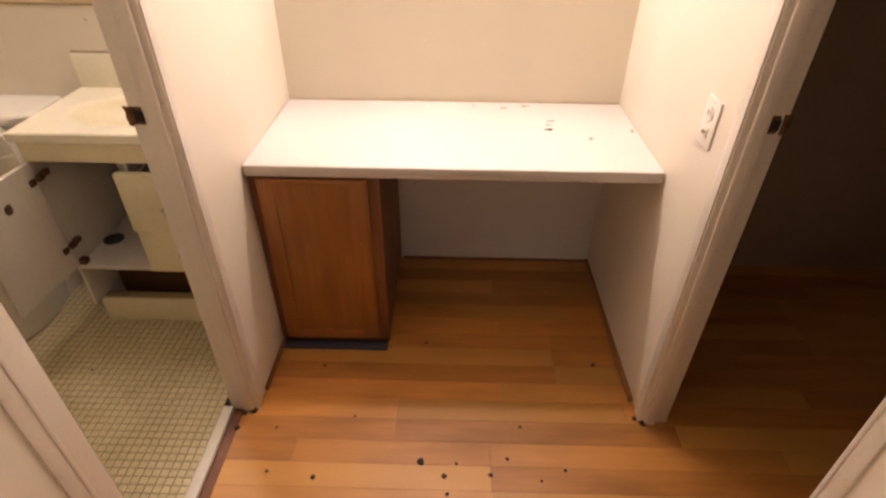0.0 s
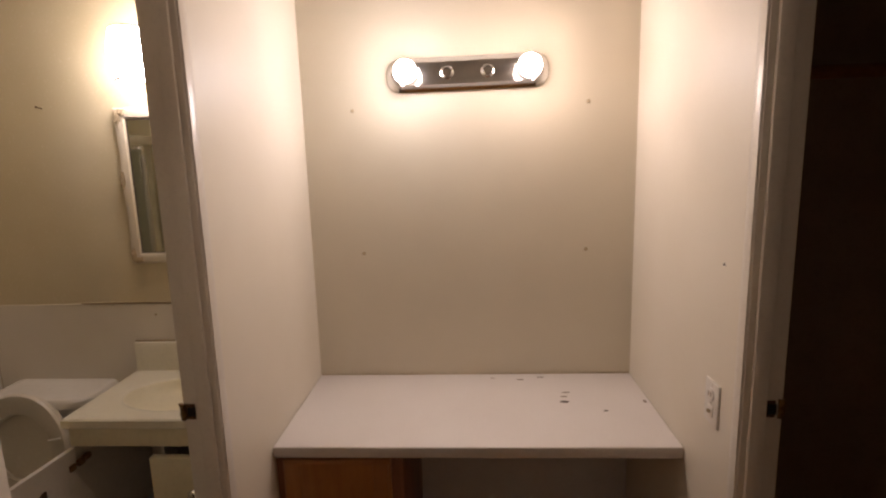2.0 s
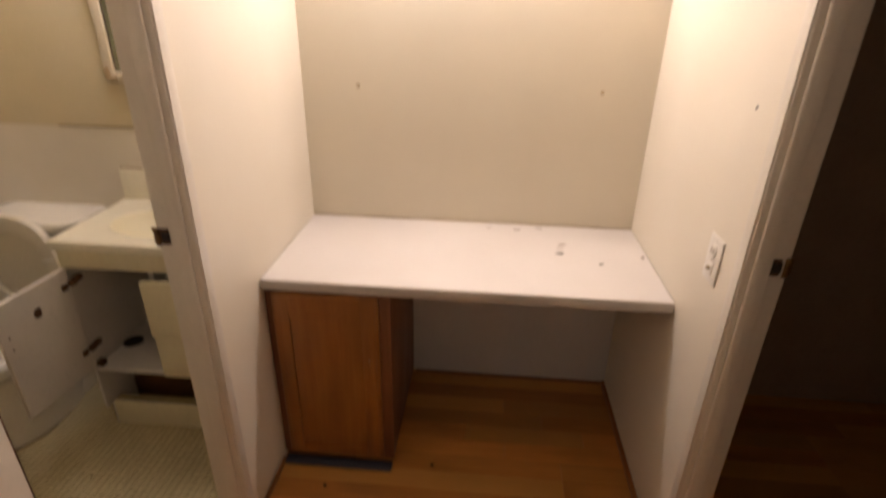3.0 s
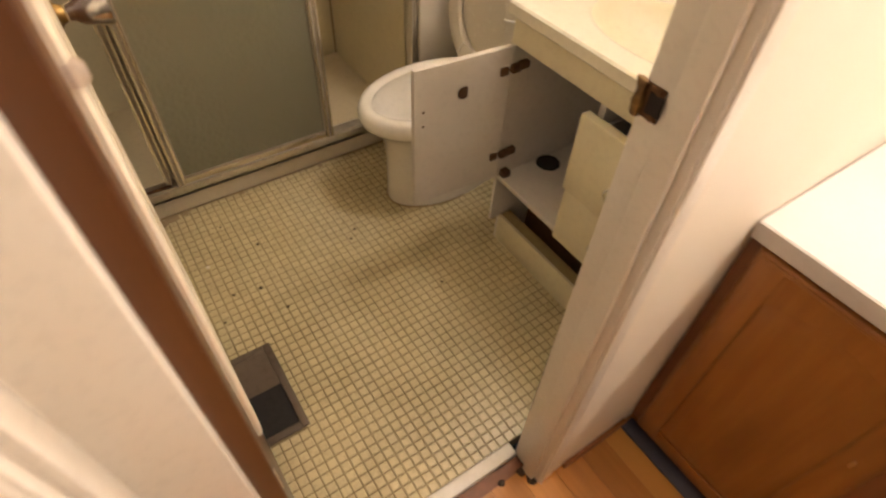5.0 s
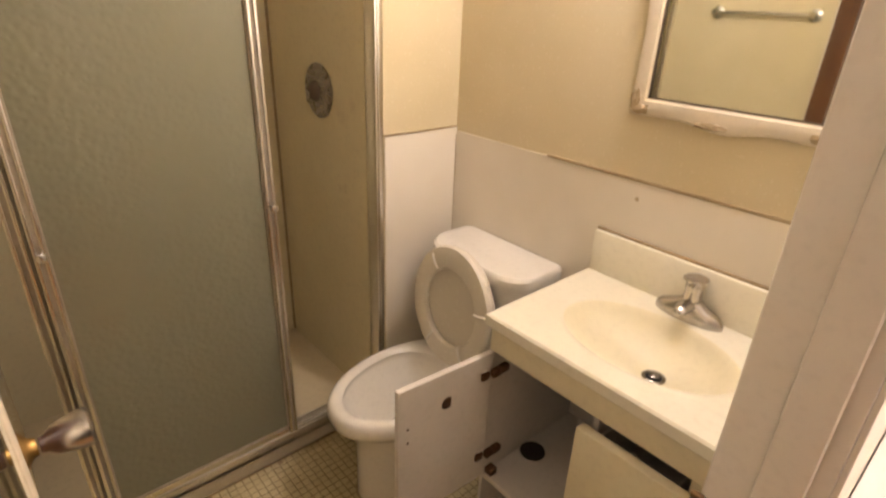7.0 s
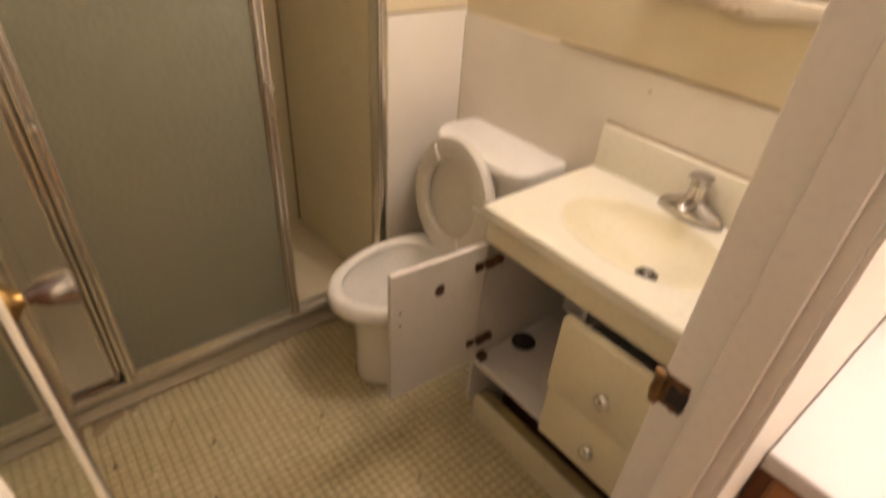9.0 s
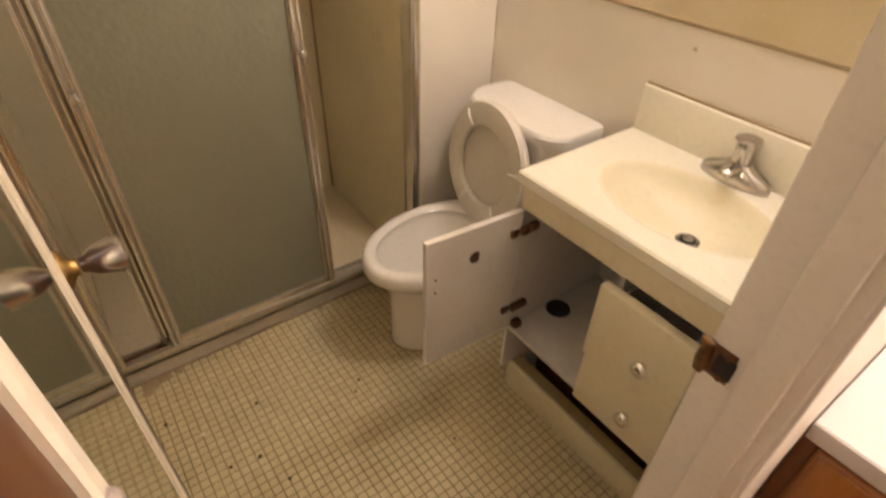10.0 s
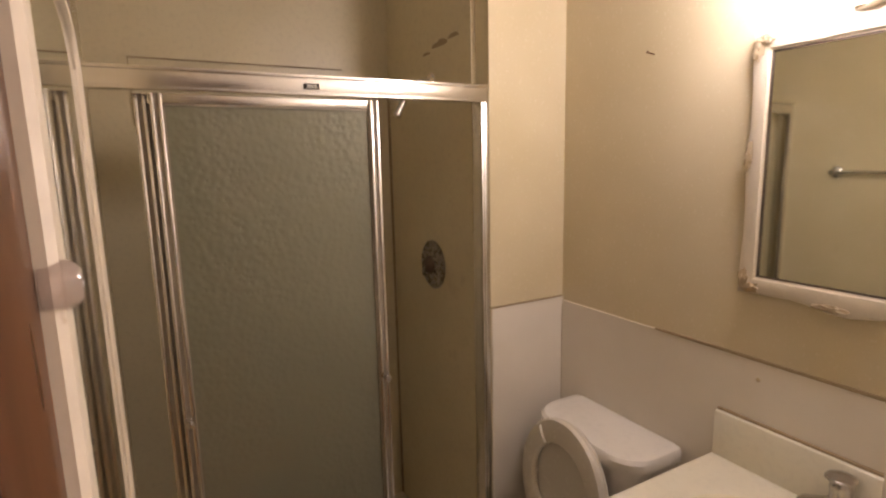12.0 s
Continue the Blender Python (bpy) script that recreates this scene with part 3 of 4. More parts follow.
part("back_panel", box(BX0 - 0.002, BX1 - 0.014, BY - 0.012, BY - 0.006, 0.302, 0.779), M_van_in, v)
part("bottom_shelf", box(BX0 - 0.0015, BX1 - 0.014, BF + 0.002, BY - 0.012, 0.286, 0.302, 0.001), M_van_in, v, "grey dusty shelf board")
part("apron", box(BX0 - 0.002, BX1, VF + 0.010, BF, 0.716, 0.779, 0.002), M_van, v)
part("kick_board", box(BX0 - 0.0015, BX1, -0.459, -0.448, FZ, 0.124, 0.003), M_van, v, "dirty cream kick board")
part("kick_ledge", box(BX0 - 0.0015, BX1 - 0.014, -0.4475, -0.410, 0.104, 0.121, 0.002), M_raw, v, "brown stained raw ledge board")
# added dark panel: stands for the deep shade behind the kick board
part("void_shade_panel", box(BX0 + 0.014, BX1 - 0.014, -0.345, -0.339, FZ, 0.286), M_rust, v, "dark panel added for the shade in the kick space")
part("divider", box(-0.405, -0.392, BF + 0.004, BY - 0.012, 0.302, 0.716), M_van_in, v)
part("stile", box(-0.195, BX1 - 0.014, BF - 0.002, BF + 0.014, 0.128, 0.716, 0.001), M_van, v)
part("waste_hole", lathe((-0.657, -0.322, 0.3022), (0, 0, 1), [(0, 0.0365), (0.003, 0.036), (0.004, 0.032), (0.001, 0.028)], 24), M_dark, v, "dark ragged pipe hole")
for z0, z1, dy in ((0.482, 0.690, -0.012), (0.306, 0.478, 0.0)):
    bm = box(-0.418, -0.185, -0.518 + dy, -0.4925 + dy, z0, z1, 0.003)
    d = part("drawer_front", bm, M_van, v)
    part("drawer_box", boxes((-0.388, -0.382, -0.49 + dy, -0.14, z0 + 0.03, z1 - 0.03), (-0.222, -0.216, -0.49 + dy, -0.14, z0 + 0.03, z1 - 0.03),
                             (-0.382, -0.222, -0.49 + dy, -0.14, z0 + 0.03, z0 + 0.036)), M_van_in, d)
    zc = 0.572 if z0 > 0.4 else 0.391
    part("knob", lathe((-0.274, -0.518 + dy, zc), (0, -1, 0), [(0, 0.009), (0.008, 0.008), (0.011, 0.016), (0.017, 0.0185), (0.023, 0.0165), (0.026, 0.012), (0.0265, 0.004)], 22), M_chrome, d, "chrome knob with a pale centre")
# open door, swung past square
HX, HY = BX0 + 0.002, BF - 0.012
DEND = Vector((-0.709, -0.770, 0))
dv = (DEND - Vector((HX, HY, 0)))
dn = Vector((-dv.y, dv.x, 0)).normalized() * 0.008


def slab_between(a, b, n, z0, z1, bevel=0.0015):
    bm = rings([[Vector((*(a + n).xy, z)), Vector((*(b + n).xy, z)), Vector((*(b - n).xy, z)), Vector((*(a - n).xy, z))] for z in (z0, z1)])
    bmesh.ops.bevel(bm, geom=bm.edges, offset=bevel, segments=1, affect="EDGES")
    return bm


door = part("door", slab_between(Vector((HX, HY, 0)), DEND, dn, 0.312, 0.712), M_van_in, v, "open door showing its whitish inner face")
hp = Vector((HX, HY, 0)) + dv * 0.50
part("bore_hole", lathe((hp.x + 0.0072, hp.y, 0.624), (1, 0, 0), [(0, 0.017), (0.0016, 0.0165)], 20), M_rust, door, "dark round bore hole")
for k, z in enumerate((0.60, 0.56)):
    q = Vector((HX, HY, 0)) + dv * 0.91
    part("screw_hole", lathe((q.x + 0.0075, q.y, z), (1, 0, 0), [(0, 0.004), (0.0012, 0.003)], 10), M_rust, door)
for z in (0.655, 0.395):
    q = Vector((HX, HY, 0)) + dv * 0.07
    h = part("hinge", boxes((q.x + 0.006, q.x + 0.015, q.y - 0.016, q.y + 0.008, z - 0.013, z + 0.009), bevel=0.003), M_rust, door, "rusty concealed hinge")
    part("hinge_plate", boxes((q.x + 0.0065, q.x + 0.0095, q.y - 0.006, q.y + 0.016, z - 0.005, z + 0.014), bevel=0.001), M_plate, h, "white plastic hinge cap")
    part("hinge_arm", boxes((q.x + 0.014, q.x + 0.030, q.y + 0.006, q.y + 0.034, z - 0.004, z + 0.018), (q.x + 0.018, q.x + 0.036, q.y + 0.026, q.y + 0.054, z + 0.004, z + 0.024), bevel=0.004), M_rust, h)
part("corner_block", box(BX0 + 0.001, BX0 + 0.025, BF + 0.004, BF + 0.03, 0.303, 0.325, 0.003), M_rust, v)

f = thing("faucet", (-0.407, -0.135, VT), "single-lever chrome faucet on the cream basin deck", "faucet")
fx, fy = -0.403, -0.142


def oval_ring(rx, ry, y, z, n=36):
    return [Vector((fx + rx * math.cos(2 * math.pi * i / n), y + ry * math.sin(2 * math.pi * i / n), VT + z)) for i in range(n)]


part("base_plate", rings([oval_ring(rx, ry, fy, z) for rx, ry, z in ((0.081, 0.030, 0.0), (0.082, 0.031, 0.006), (0.079, 0.030, 0.016), (0.071, 0.028, 0.025),
                          (0.054, 0.026, 0.033), (0.037, 0.024, 0.040), (0.026, 0.022, 0.048))]), M_nickel, f)
part("body", rings([oval_ring(rx, rx, fy, z) for rx, z in ((0.0225, 0.036), (0.0205, 0.050), (0.0195, 0.070), (0.021, 0.078), (0.021, 0.088), (0.018, 0.096), (0.008, 0.100))]), M_nickel, f)
part("spout", rings([[Vector((fx + rx * math.cos(a), y, z + rz * math.sin(a))) for a in [2 * math.pi * i / 20 for i in range(20)]]
                     for y, z, rx, rz in ((fy, VT + 0.034, 0.021, 0.016), (fy - 0.030, VT + 0.038, 0.019, 0.014), (fy - 0.048, VT + 0.038, 0.017, 0.012), (fy - 0.062, VT + 0.035, 0.015, 0.010), (fy - 0.067, VT + 0.033, 0.008, 0.006))]), M_nickel, f)
part("lever", rings([[Vector((fx + rx * math.cos(a), y, z + rz * math.sin(a))) for a in [2 * math.pi * i / 16 for i in range(16)]]
                     for y, z, rx, rz in ((fy + 0.025, VT + 0.100, 0.010, 0.003), (fy + 0.020, VT + 0.101, 0.020, 0.006), (fy + 0.004, VT + 0.103, 0.027, 0.008), (fy - 0.016, VT + 0.105, 0.026, 0.007),
                                          (fy - 0.034, VT + 0.107, 0.018, 0.005), (fy - 0.040, VT + 0.107, 0.008, 0.003))]), M_nickel, f)
part("pull_rod", lathe((fx, fy + 0.0235, VT + 0.026), (0, 0, 1), [(0, 0.0025), (0.04, 0.0025), (0.042, 0.005), (0.05, 0.004)], 10), M_nickel, f)


# ---------------------------------------------------------------- toilet
TX = -1.040
TKX = -1.003
tl = thing("toilet", (TX, -0.45, FZ), "white china toilet with its seat and lid raised", "toilet")
pb = []
for z, rx, fr, bk, cy in ((FZ, 0.118, 0.205, 0.26, -0.46), (FZ + 0.015, 0.120, 0.207, 0.26, -0.46), (0.10, 0.118, 0.206, 0.25, -0.458), (0.20, 0.118, 0.207, 0.25, -0.458),
                          (0.28, 0.124, 0.214, 0.25, -0.460), (0.315, 0.142, 0.234, 0.25, -0.465), (0.334, 0.166, 0.260, 0.253, -0.468), (0.350, 0.180, 0.276, 0.258, -0.468), (0.370, 0.185, 0.281, 0.26, -0.468), (0.388, 0.182, 0.278, 0.26, -0.468), (0.399, 0.175, 0.271, 0.258, -0.468)):
    pb.append(egg(TX, cy, z, rx, fr, bk))
for z, rx, fr, bk in ((0.404, 0.166, 0.262, 0.19), (0.402, 0.150, 0.244, 0.158), (0.394, 0.141, 0.234, 0.148), (0.380, 0.146, 0.238, 0.152), (0.366, 0.144, 0.236, 0.150), (0.33, 0.124, 0.212, 0.120), (0.26, 0.090, 0.155, 0.09), (0.20, 0.06, 0.09, 0.06), (0.17, 0.03, 0.05, 0.03)):
    pb.append(egg(TX, -0.468, z, rx, fr, bk))
part("bowl", rings(pb), M_china, tl)
part("water", rings([egg(TX, -0.468, 0.205, 0.060, 0.090, 0.060), egg(TX, -0.468, 0.209, 0.062, 0.092, 0.062)]), M_water, tl, "still grey water")
part("foot", rings([[Vector((TX + sx * rx * min(1.0, 1.0 - max(0.0, -0.44 - y) / 0.22), y, z)) for sx, y in ((1, -0.16), (1, -0.30), (1, -0.44), (1, -0.52), (1, -0.57), (-1, -0.57), (-1, -0.52), (-1, -0.44), (-1, -0.30), (-1, -0.16))] for z, rx in ((FZ, 0.100), (FZ + 0.03, 0.100), (FZ + 0.055, 0.094), (FZ + 0.065, 0.080))]), M_china, tl)
part("base_grime", rings([egg(TX, -0.46, z, 0.124, 0.211, 0.10) for z in (FZ + 0.0005, FZ + 0.004)]), M_stain, tl, "brown grime line round the foot")
part("tank_shelf", box(TX - 0.13, TX + 0.13, -0.30, -0.12, 0.33, 0.395, 0.02), M_china, tl)


def tank_ring(z, hx, front, back, r=0.045):
    pts = []
    for cx, cy, a0 in ((TKX + hx - r, back - 0.012, 0), (TKX - hx + r, back - 0.012, 90), (TKX - hx + r, front + r, 180), (TKX + hx - r, front + r, 270)):
        rr = 0.012 if a0 in (0, 90) else r
        for k in range(7):
            a = radians(a0 + 15 * k)
            pts.append(Vector((cx + rr * math.cos(a) + (r - rr) * (1 if a0 in (0, 270) else -1) * (a0 in (0, 90)), cy + rr * math.sin(a), z)))
    return pts


TB = BY - 0.010
part("tank", rings([tank_ring(z, hx, fr, TB, 0.07) for z, hx, fr in ((0.396, 0.165, -0.262), (0.42, 0.175, -0.272), (0.60, 0.188, -0.280), (0.733, 0.193, -0.282))]), M_china, tl)
part("tank_lid", rings([tank_ring(z, hx, fr, TB + 0.003, 0.088) for z, hx, fr in ((0.7335, 0.200, -0.288), (0.738, 0.208, -0.294), (0.763, 0.209, -0.295), (0.773, 0.203, -0.288), (0.776, 0.186, -0.27))]), M_china, tl)
part("flush_lever", boxes((TX - 0.155, TX - 0.095, -0.293, -0.286, 0.655, 0.668), bevel=0.003), M_chrome, tl)


def upright(u, w, d):
    """Seat coordinates: u across, w up from the hinge, d out to the front; it leans back on the tank."""
    lean = radians(7)
    return Vector((TX + 0.022 + u * 0.92, -0.312 - d * math.cos(lean) + w * math.sin(lean) * 0.55, 0.405 + w * 0.925 * math.cos(lean) + d * math.sin(lean)))


def seat_loop(ru, lo, hi, d, n=48):
    mid = (lo + hi) / 2
    return [upright(ru * math.cos(2 * math.pi * i / n), mid + (hi - lo) / 2 * math.sin(2 * math.pi * i / n), d) for i in range(n)]


ss = [seat_loop(0.184, 0.012, 0.440, 0.030), seat_loop(0.186, 0.010, 0.443, 0.040), seat_loop(0.180, 0.016, 0.437, 0.050), seat_loop(0.148, 0.056, 0.398, 0.055),
      seat_loop(0.127, 0.084, 0.364, 0.050), seat_loop(0.122, 0.089, 0.359, 0.040), seat_loop(0.126, 0.085, 0.363, 0.030)]
ss.append(ss[0])
part("seat", rings(ss, caps=False), M_seat, tl)
part("lid", rings([seat_loop(0.178, 0.010, 0.430, 0.012), seat_loop(0.182, 0.006, 0.435, 0.019), seat_loop(0.178, 0.010, 0.430, 0.026)]), M_seat, tl)
for a in (125, 12, -58, 238):
    ca, sa = math.cos(radians(a)), math.sin(radians(a))
    b = tube([upright(k * ca, 0.226 + 1.16 * k * sa, 0.055 - q) for k, q in ((0.122, 0.004), (0.136, 0.0), (0.158, 0.0), (0.172, 0.003))], 0.0042, 8)
    part("bumper", b, M_china, tl, "white seat bumper")
for u in (-0.075, 0.075):
    part("seat_hinge", box(TX + u - 0.018, TX + u + 0.018, -0.325, -0.285, 0.398, 0.425, 0.006), M_seat, tl)


# ---------------------------------------------------------------- shower
FX = -1.318
pan = thing("shower_pan", (-1.66, -0.9, 0.0), "stained beige shower pan with a grimy white curb", "shower tray")
part("pan_floor", box(-2.0, -1.405, NY, -0.405, 0.0, 0.062, 0.004), M_pan, pan)
part("curb", box(-1.404, -1.350, NY, -0.3885, 0.0, 0.112, 0.006), M_trim, pan, "grimy off-white curb")
part("curb_dirt_line", box(-1.3495, -1.344, NY, -0.3885, FZ, FZ + 0.004, 0.001), M_stain, pan)
encl = thing("shower_enclosure", (FX, -0.9, 0.112), "aluminium shower enclosure with two obscure-glass sliding panels", "shower door")
part("bottom_track", boxes((-1.362, -1.306, NY + 0.002, -0.389, 0.1125, 0.124), (-1.312, -1.306, NY + 0.002, -0.389, 0.1125, 0.150), (-1.334, -1.330, NY + 0.002, -0.389, 0.1125, 0.140),
                           (-1.362, -1.356, NY + 0.002, -0.389, 0.1125, 0.150), bevel=0.001), M_track, encl)
# dark red-brown strip laid in the near end of the track
part("track_end_strip", box(-1.3545, -1.3345, NY + 0.012, -1.300, 0.1245, 0.137, 0.002), M_rust, encl, "dark red-brown strip at the end of the track")
part("track_grime", box(-1.3285, -1.3135, NY + 0.01, -0.395, 0.1245, 0.129), M_gasket, encl, "dark grime in the track")
hd = part("header", box(-1.355, -1.300, NY + 0.002, -0.389, 1.736, 1.782, 0.002), M_alu, encl)
for z in (1.776, 1.7335):
    part("header_lip", box(-1.2995, -1.296, NY + 0.002, -0.389, z, z + 0.0075, 0.001), M_alu, hd)
lab = part("maker_plate", box(-1.2965, -1.2935, -0.940, -0.902, 1.748, 1.762, 0.001), M_dark, encl, "small dark maker's plate")
for dz in (0.003, 0.008):
    part("plate_bar", box(-1.2935, -1.2930, -0.934, -0.908, 1.748 + dz, 1.750 + dz), M_alu, lab)
part("wall_jamb", boxes((-1.352, -1.300, -0.412, -0.389, 0.150, 1.735), (-1.300, -1.296, -0.405, -0.389, 0.150, 1.735), bevel=0.002), M_alu, encl)
part("wall_jamb", boxes((-1.352, -1.300, NY + 0.001, NY + 0.022, 0.150, 1.735), bevel=0.002), M_alu, encl)


def slider(x, y0, y1, name):
    z0, z1, w = 0.152, 1.728, 0.026
    p = part(name, boxes((x - 0.010, x + 0.010, y0, y0 + w, z0, z1), (x - 0.010, x + 0.010, y1 - w, y1, z0, z1), (x - 0.009, x + 0.009, y0 + w, y1 - w, z1 - 0.022, z1),
                                 (x - 0.009, x + 0.009, y0 + w, y1 - w, z0, z0 + 0.022), bevel=0.002), M_alu, encl)
    for ya in (y0, y1 - w):
        # dark strip between the ribs paints in the groove's shade
        part("groove", boxes((x + 0.0101, x + 0.0112, ya + 0.0075, ya + 0.0185, z0, z1)), M_gasket, p, "dark strip for the shade in the groove")
        for d in (0.0003, 0.0172):
            part("rib", box(x + 0.0101, x + 0.016, ya + d, ya + d + 0.0085, z0, z1, 0.0022), M_alu, p)
    part("gasket", boxes((x + 0.0035, x + 0.0075, y0 + w, y0 + w + 0.004, z0 + 0.022, z1 - 0.022), (x + 0.0035, x + 0.0075, y1 - w - 0.004, y1 - w, z0 + 0.022, z1 - 0.022),
                         (x + 0.0035, x + 0.0075, y0 + w, y1 - w, z0 + 0.022, z0 + 0.027), (x + 0.0035, x + 0.0075, y0 + w, y1 - w, z1 - 0.027, z1 - 0.022)), M_gasket, p, "mildewed grey gasket")
    g = part("pane", box(x - 0.003, x + 0.003, y0 + w - 0.004, y1 - w + 0.004, z0 + 0.016, z1 - 0.016), M_glass, p, "grey-green obscure glass")
    g.visible_shadow = False
    return p


s1 = slider(FX, -1.285, -0.740, "outer_panel")
s2 = slider(FX - 0.026, -1.316, -0.772, "inner_panel")
for y, z in ((-1.272, 0.946), (-0.752, 0.948)):
    part("pull_knob", lathe((FX + 0.015, y, z), (1, 0, 0), [(0, 0.005), (0.010, 0.006), (0.014, 0.011), (0.020, 0.010), (0.022, 0.004)], 16), M_chrome, s1, "small chrome pull")

vl = thing("shower_valve", (-1.645, -0.405, 1.186), "round chrome shower valve plate with a dark lever", "shower valve")
part("escutcheon", lathe((-1.645, -0.405, 1.186), (0, -1, 0), [(0, 0.090), (0.003, 0.090), (0.010, 0.078), (0.014, 0.045), (0.016, 0.034)], 32), M_tarnish, vl)
part("handle_hub", lathe((-1.645, -0.427, 1.186), (0, -1, 0), [(-0.008, 0.036), (0.004, 0.030), (0.016, 0.020), (0.018, 0.012)], 24), M_vent, vl, "dark worn hub")
part("lever", boxes((-1.652, -1.638, -0.452, -0.438, 1.150, 1.192), bevel=0.005), M_tarnish, vl)
sh = thing("shower_sprayer", (-1.63, -0.405, 1.83), "chrome shower head on a short bent arm", "shower head")
part("flange", lathe((-1.63, -0.405, 1.84), (0, -1, 0), [(0, 0.028), (0.006, 0.024), (0.010, 0.012)], 20), M_chrome, sh)
part("arm", tube([(-1.63, -0.408, 1.84), (-1.63, -0.445, 1.836), (-1.63, -0.480, 1.812), (-1.63, -0.505, 1.775)], 0.009, 12), M_chrome, sh)
part("head", lathe((-1.63, -0.503, 1.778), (0, -0.5, -0.85), [(0, 0.010), (0.015, 0.012), (0.05, 0.014), (0.070, 0.016), (0.073, 0.012)], 20), M_chrome, sh)
# faded patch line where an older surround ended
for k, (x, z, a, b2) in enumerate(((-1.56, 1.945, 0.05, 0.016), (-1.47, 1.955, 0.035, 0.010), (-1.66, 1.93, 0.03, 0.008))):
    bm = blob((x, -0.406, z), 1.0, k + 31, 1.0)
    for w in bm.verts:
        w.co = Vector((x + (w.co.x - x) * a, -0.4052 - max(0, -(w.co.y + 0.406)) * 0.0012, z + (w.co.z - z) * b2))
    solid("glue_stain", bm, M_stain, "brown old glue stain on the shower wall", "stain", "shower stains")
setting("shower_corner_joint", boxes((-1.9995, -1.990, -0.412, -0.4055, 0.066, 1.9)), M_stain, "brown stained joint in the shower corner", "trim")
setting("shower_panel_edge", boxes((-1.9995, -1.994, -1.319, -0.6, 1.917, 1.921), (-1.9995, -1.994, -1.321, -1.318, 1.70, 1.921)), M_stain, "upper edge of the shower back panel", "trim")


# ---------------------------------------------------------------- mirror over the vanity
MX0, MX1, MZ0, MZ1 = -0.672, -0.228, 1.243, 1.824
mr = thing("wall_mirror", ((MX0 + MX1) / 2, BY, MZ0), "mirror in a chipped cream ornamental frame above the vanity", "mirror")
FWM = 0.044


def frame_loop(inset, depth, wave):
    pts = []
    n = 26
    x0, x1, z0, z1 = MX0 + inset, MX1 - inset, MZ0 + inset, MZ1 - inset
    for side in range(4):
        for i in range(n):
            u = i / n
            s = math.sin(math.pi * u)
            wv = wave * (0.005 * s * s * math.cos(4 * math.pi * u) - 0.004 * s)
            crown = wave * 0.030 * math.exp(-((u - 0.5) / 0.17) ** 2)
            y = BY - depth
            if side == 0:
                pts.append(Vector((x0 + (x1 - x0) * u, y, z0 - wv * 0.8 - crown * 0.35)))
            elif side == 1:
                pts.append(Vector((x1 + wv * 0.8, y, z0 + (z1 - z0) * u)))
            elif side == 2:
                pts.append(Vector((x1 - (x1 - x0) * u, y, z1 + wv + crown)))
            else:
                pts.append(Vector((x0 - wv * 0.8, y, z1 - (z1 - z0) * u)))
    return pts


part("mirror_frame", rings([frame_loop(0.004, 0.0, 1), frame_loop(0.0, 0.010, 1), frame_loop(0.003, 0.016, 1), frame_loop(0.008, 0.018, 0.9), frame_loop(0.030, 0.0175, 0.25),
                            frame_loop(0.036, 0.0165, 0.05), frame_loop(0.038, 0.012, 0), frame_loop(FWM - 0.003, 0.0115, 0), frame_loop(FWM - 0.003, 0.003, 0)], caps=False), M_frame, mr)
part("liner", rings([frame_loop(FWM - 0.0028, 0.0095, 0), frame_loop(FWM - 0.0028, 0.0110, 0), frame_loop(FWM + 0.0012, 0.0110, 0), frame_loop(FWM + 0.0012, 0.0095, 0)], caps=False), M_vent, mr, "thin dark liner")
part("mirror_glass", box(MX0 + FWM - 0.004, MX1 - FWM + 0.004, BY - 0.009, BY - 0.004, MZ0 + FWM - 0.004, MZ1 - FWM + 0.004), M_mirror, mr)


def carving(cx, cz, hx, hz, seed):
    """One lumpy leaf carving on the frame, hx by hz."""
    bm = bmesh.new()
    bmesh.ops.create_icosphere(bm, subdivisions=3, radius=1.0)
    for w in bm.verts:
        k = 0.8 + 0.55 * noise.noise(Vector((w.co.x * 3.2 + seed, w.co.y * 2, w.co.z * 3.2 - seed)))
        w.co = Vector((cx + w.co.x * hx * k, BY - 0.021 + w.co.y * 0.008 * k, cz + w.co.z * hz * k))
    part("ornament", bm, M_gilt, mr, "carved leaf ornament with worn gilding")


for n_o, (cx, cz, sx, sz) in enumerate(((MX0 + 0.016, MZ0 + 0.016, 1, 1), (MX1 - 0.016, MZ0 + 0.016, -1, 1), (MX0 + 0.016, MZ1 - 0.016, 1, -1), (MX1 - 0.016, MZ1 - 0.016, -1, -1))):
    carving(cx + sx * 0.014, cz, 0.026, 0.013, n_o * 3.1)
    carving(cx, cz + sz * 0.018, 0.013, 0.030, n_o * 5.7 + 1)
for n_o, (cx, cz, hx, hz) in enumerate((((MX0 + MX1) / 2 - 0.02, MZ0 + 0.004, 0.040, 0.010), (MX0 + 0.010, 1.56, 0.010, 0.036), (MX1 - 0.010, 1.56, 0.010, 0.036), ((MX0 + MX1) / 2, MZ1 + 0.012, 0.042, 0.011))):
    carving(cx, cz, hx, hz, n_o * 4.3 + 2)

lt = thing("bath_wall_lamp", (-0.515, BY, 1.98), "lit crimped-glass wall lamp above the mirror", "wall lamp")
part("wall_plate", lathe((-0.515, BY, 1.985), (0, -1, 0), [(0, 0.055), (0.010, 0.053), (0.018, 0.040), (0.022, 0.02)], 28), M_chrome, lt)
part("arm", tube([(-0.515, BY - 0.02, 1.985), (-0.515, BY - 0.07, 1.985)], 0.010), M_chrome, lt)
lp = []
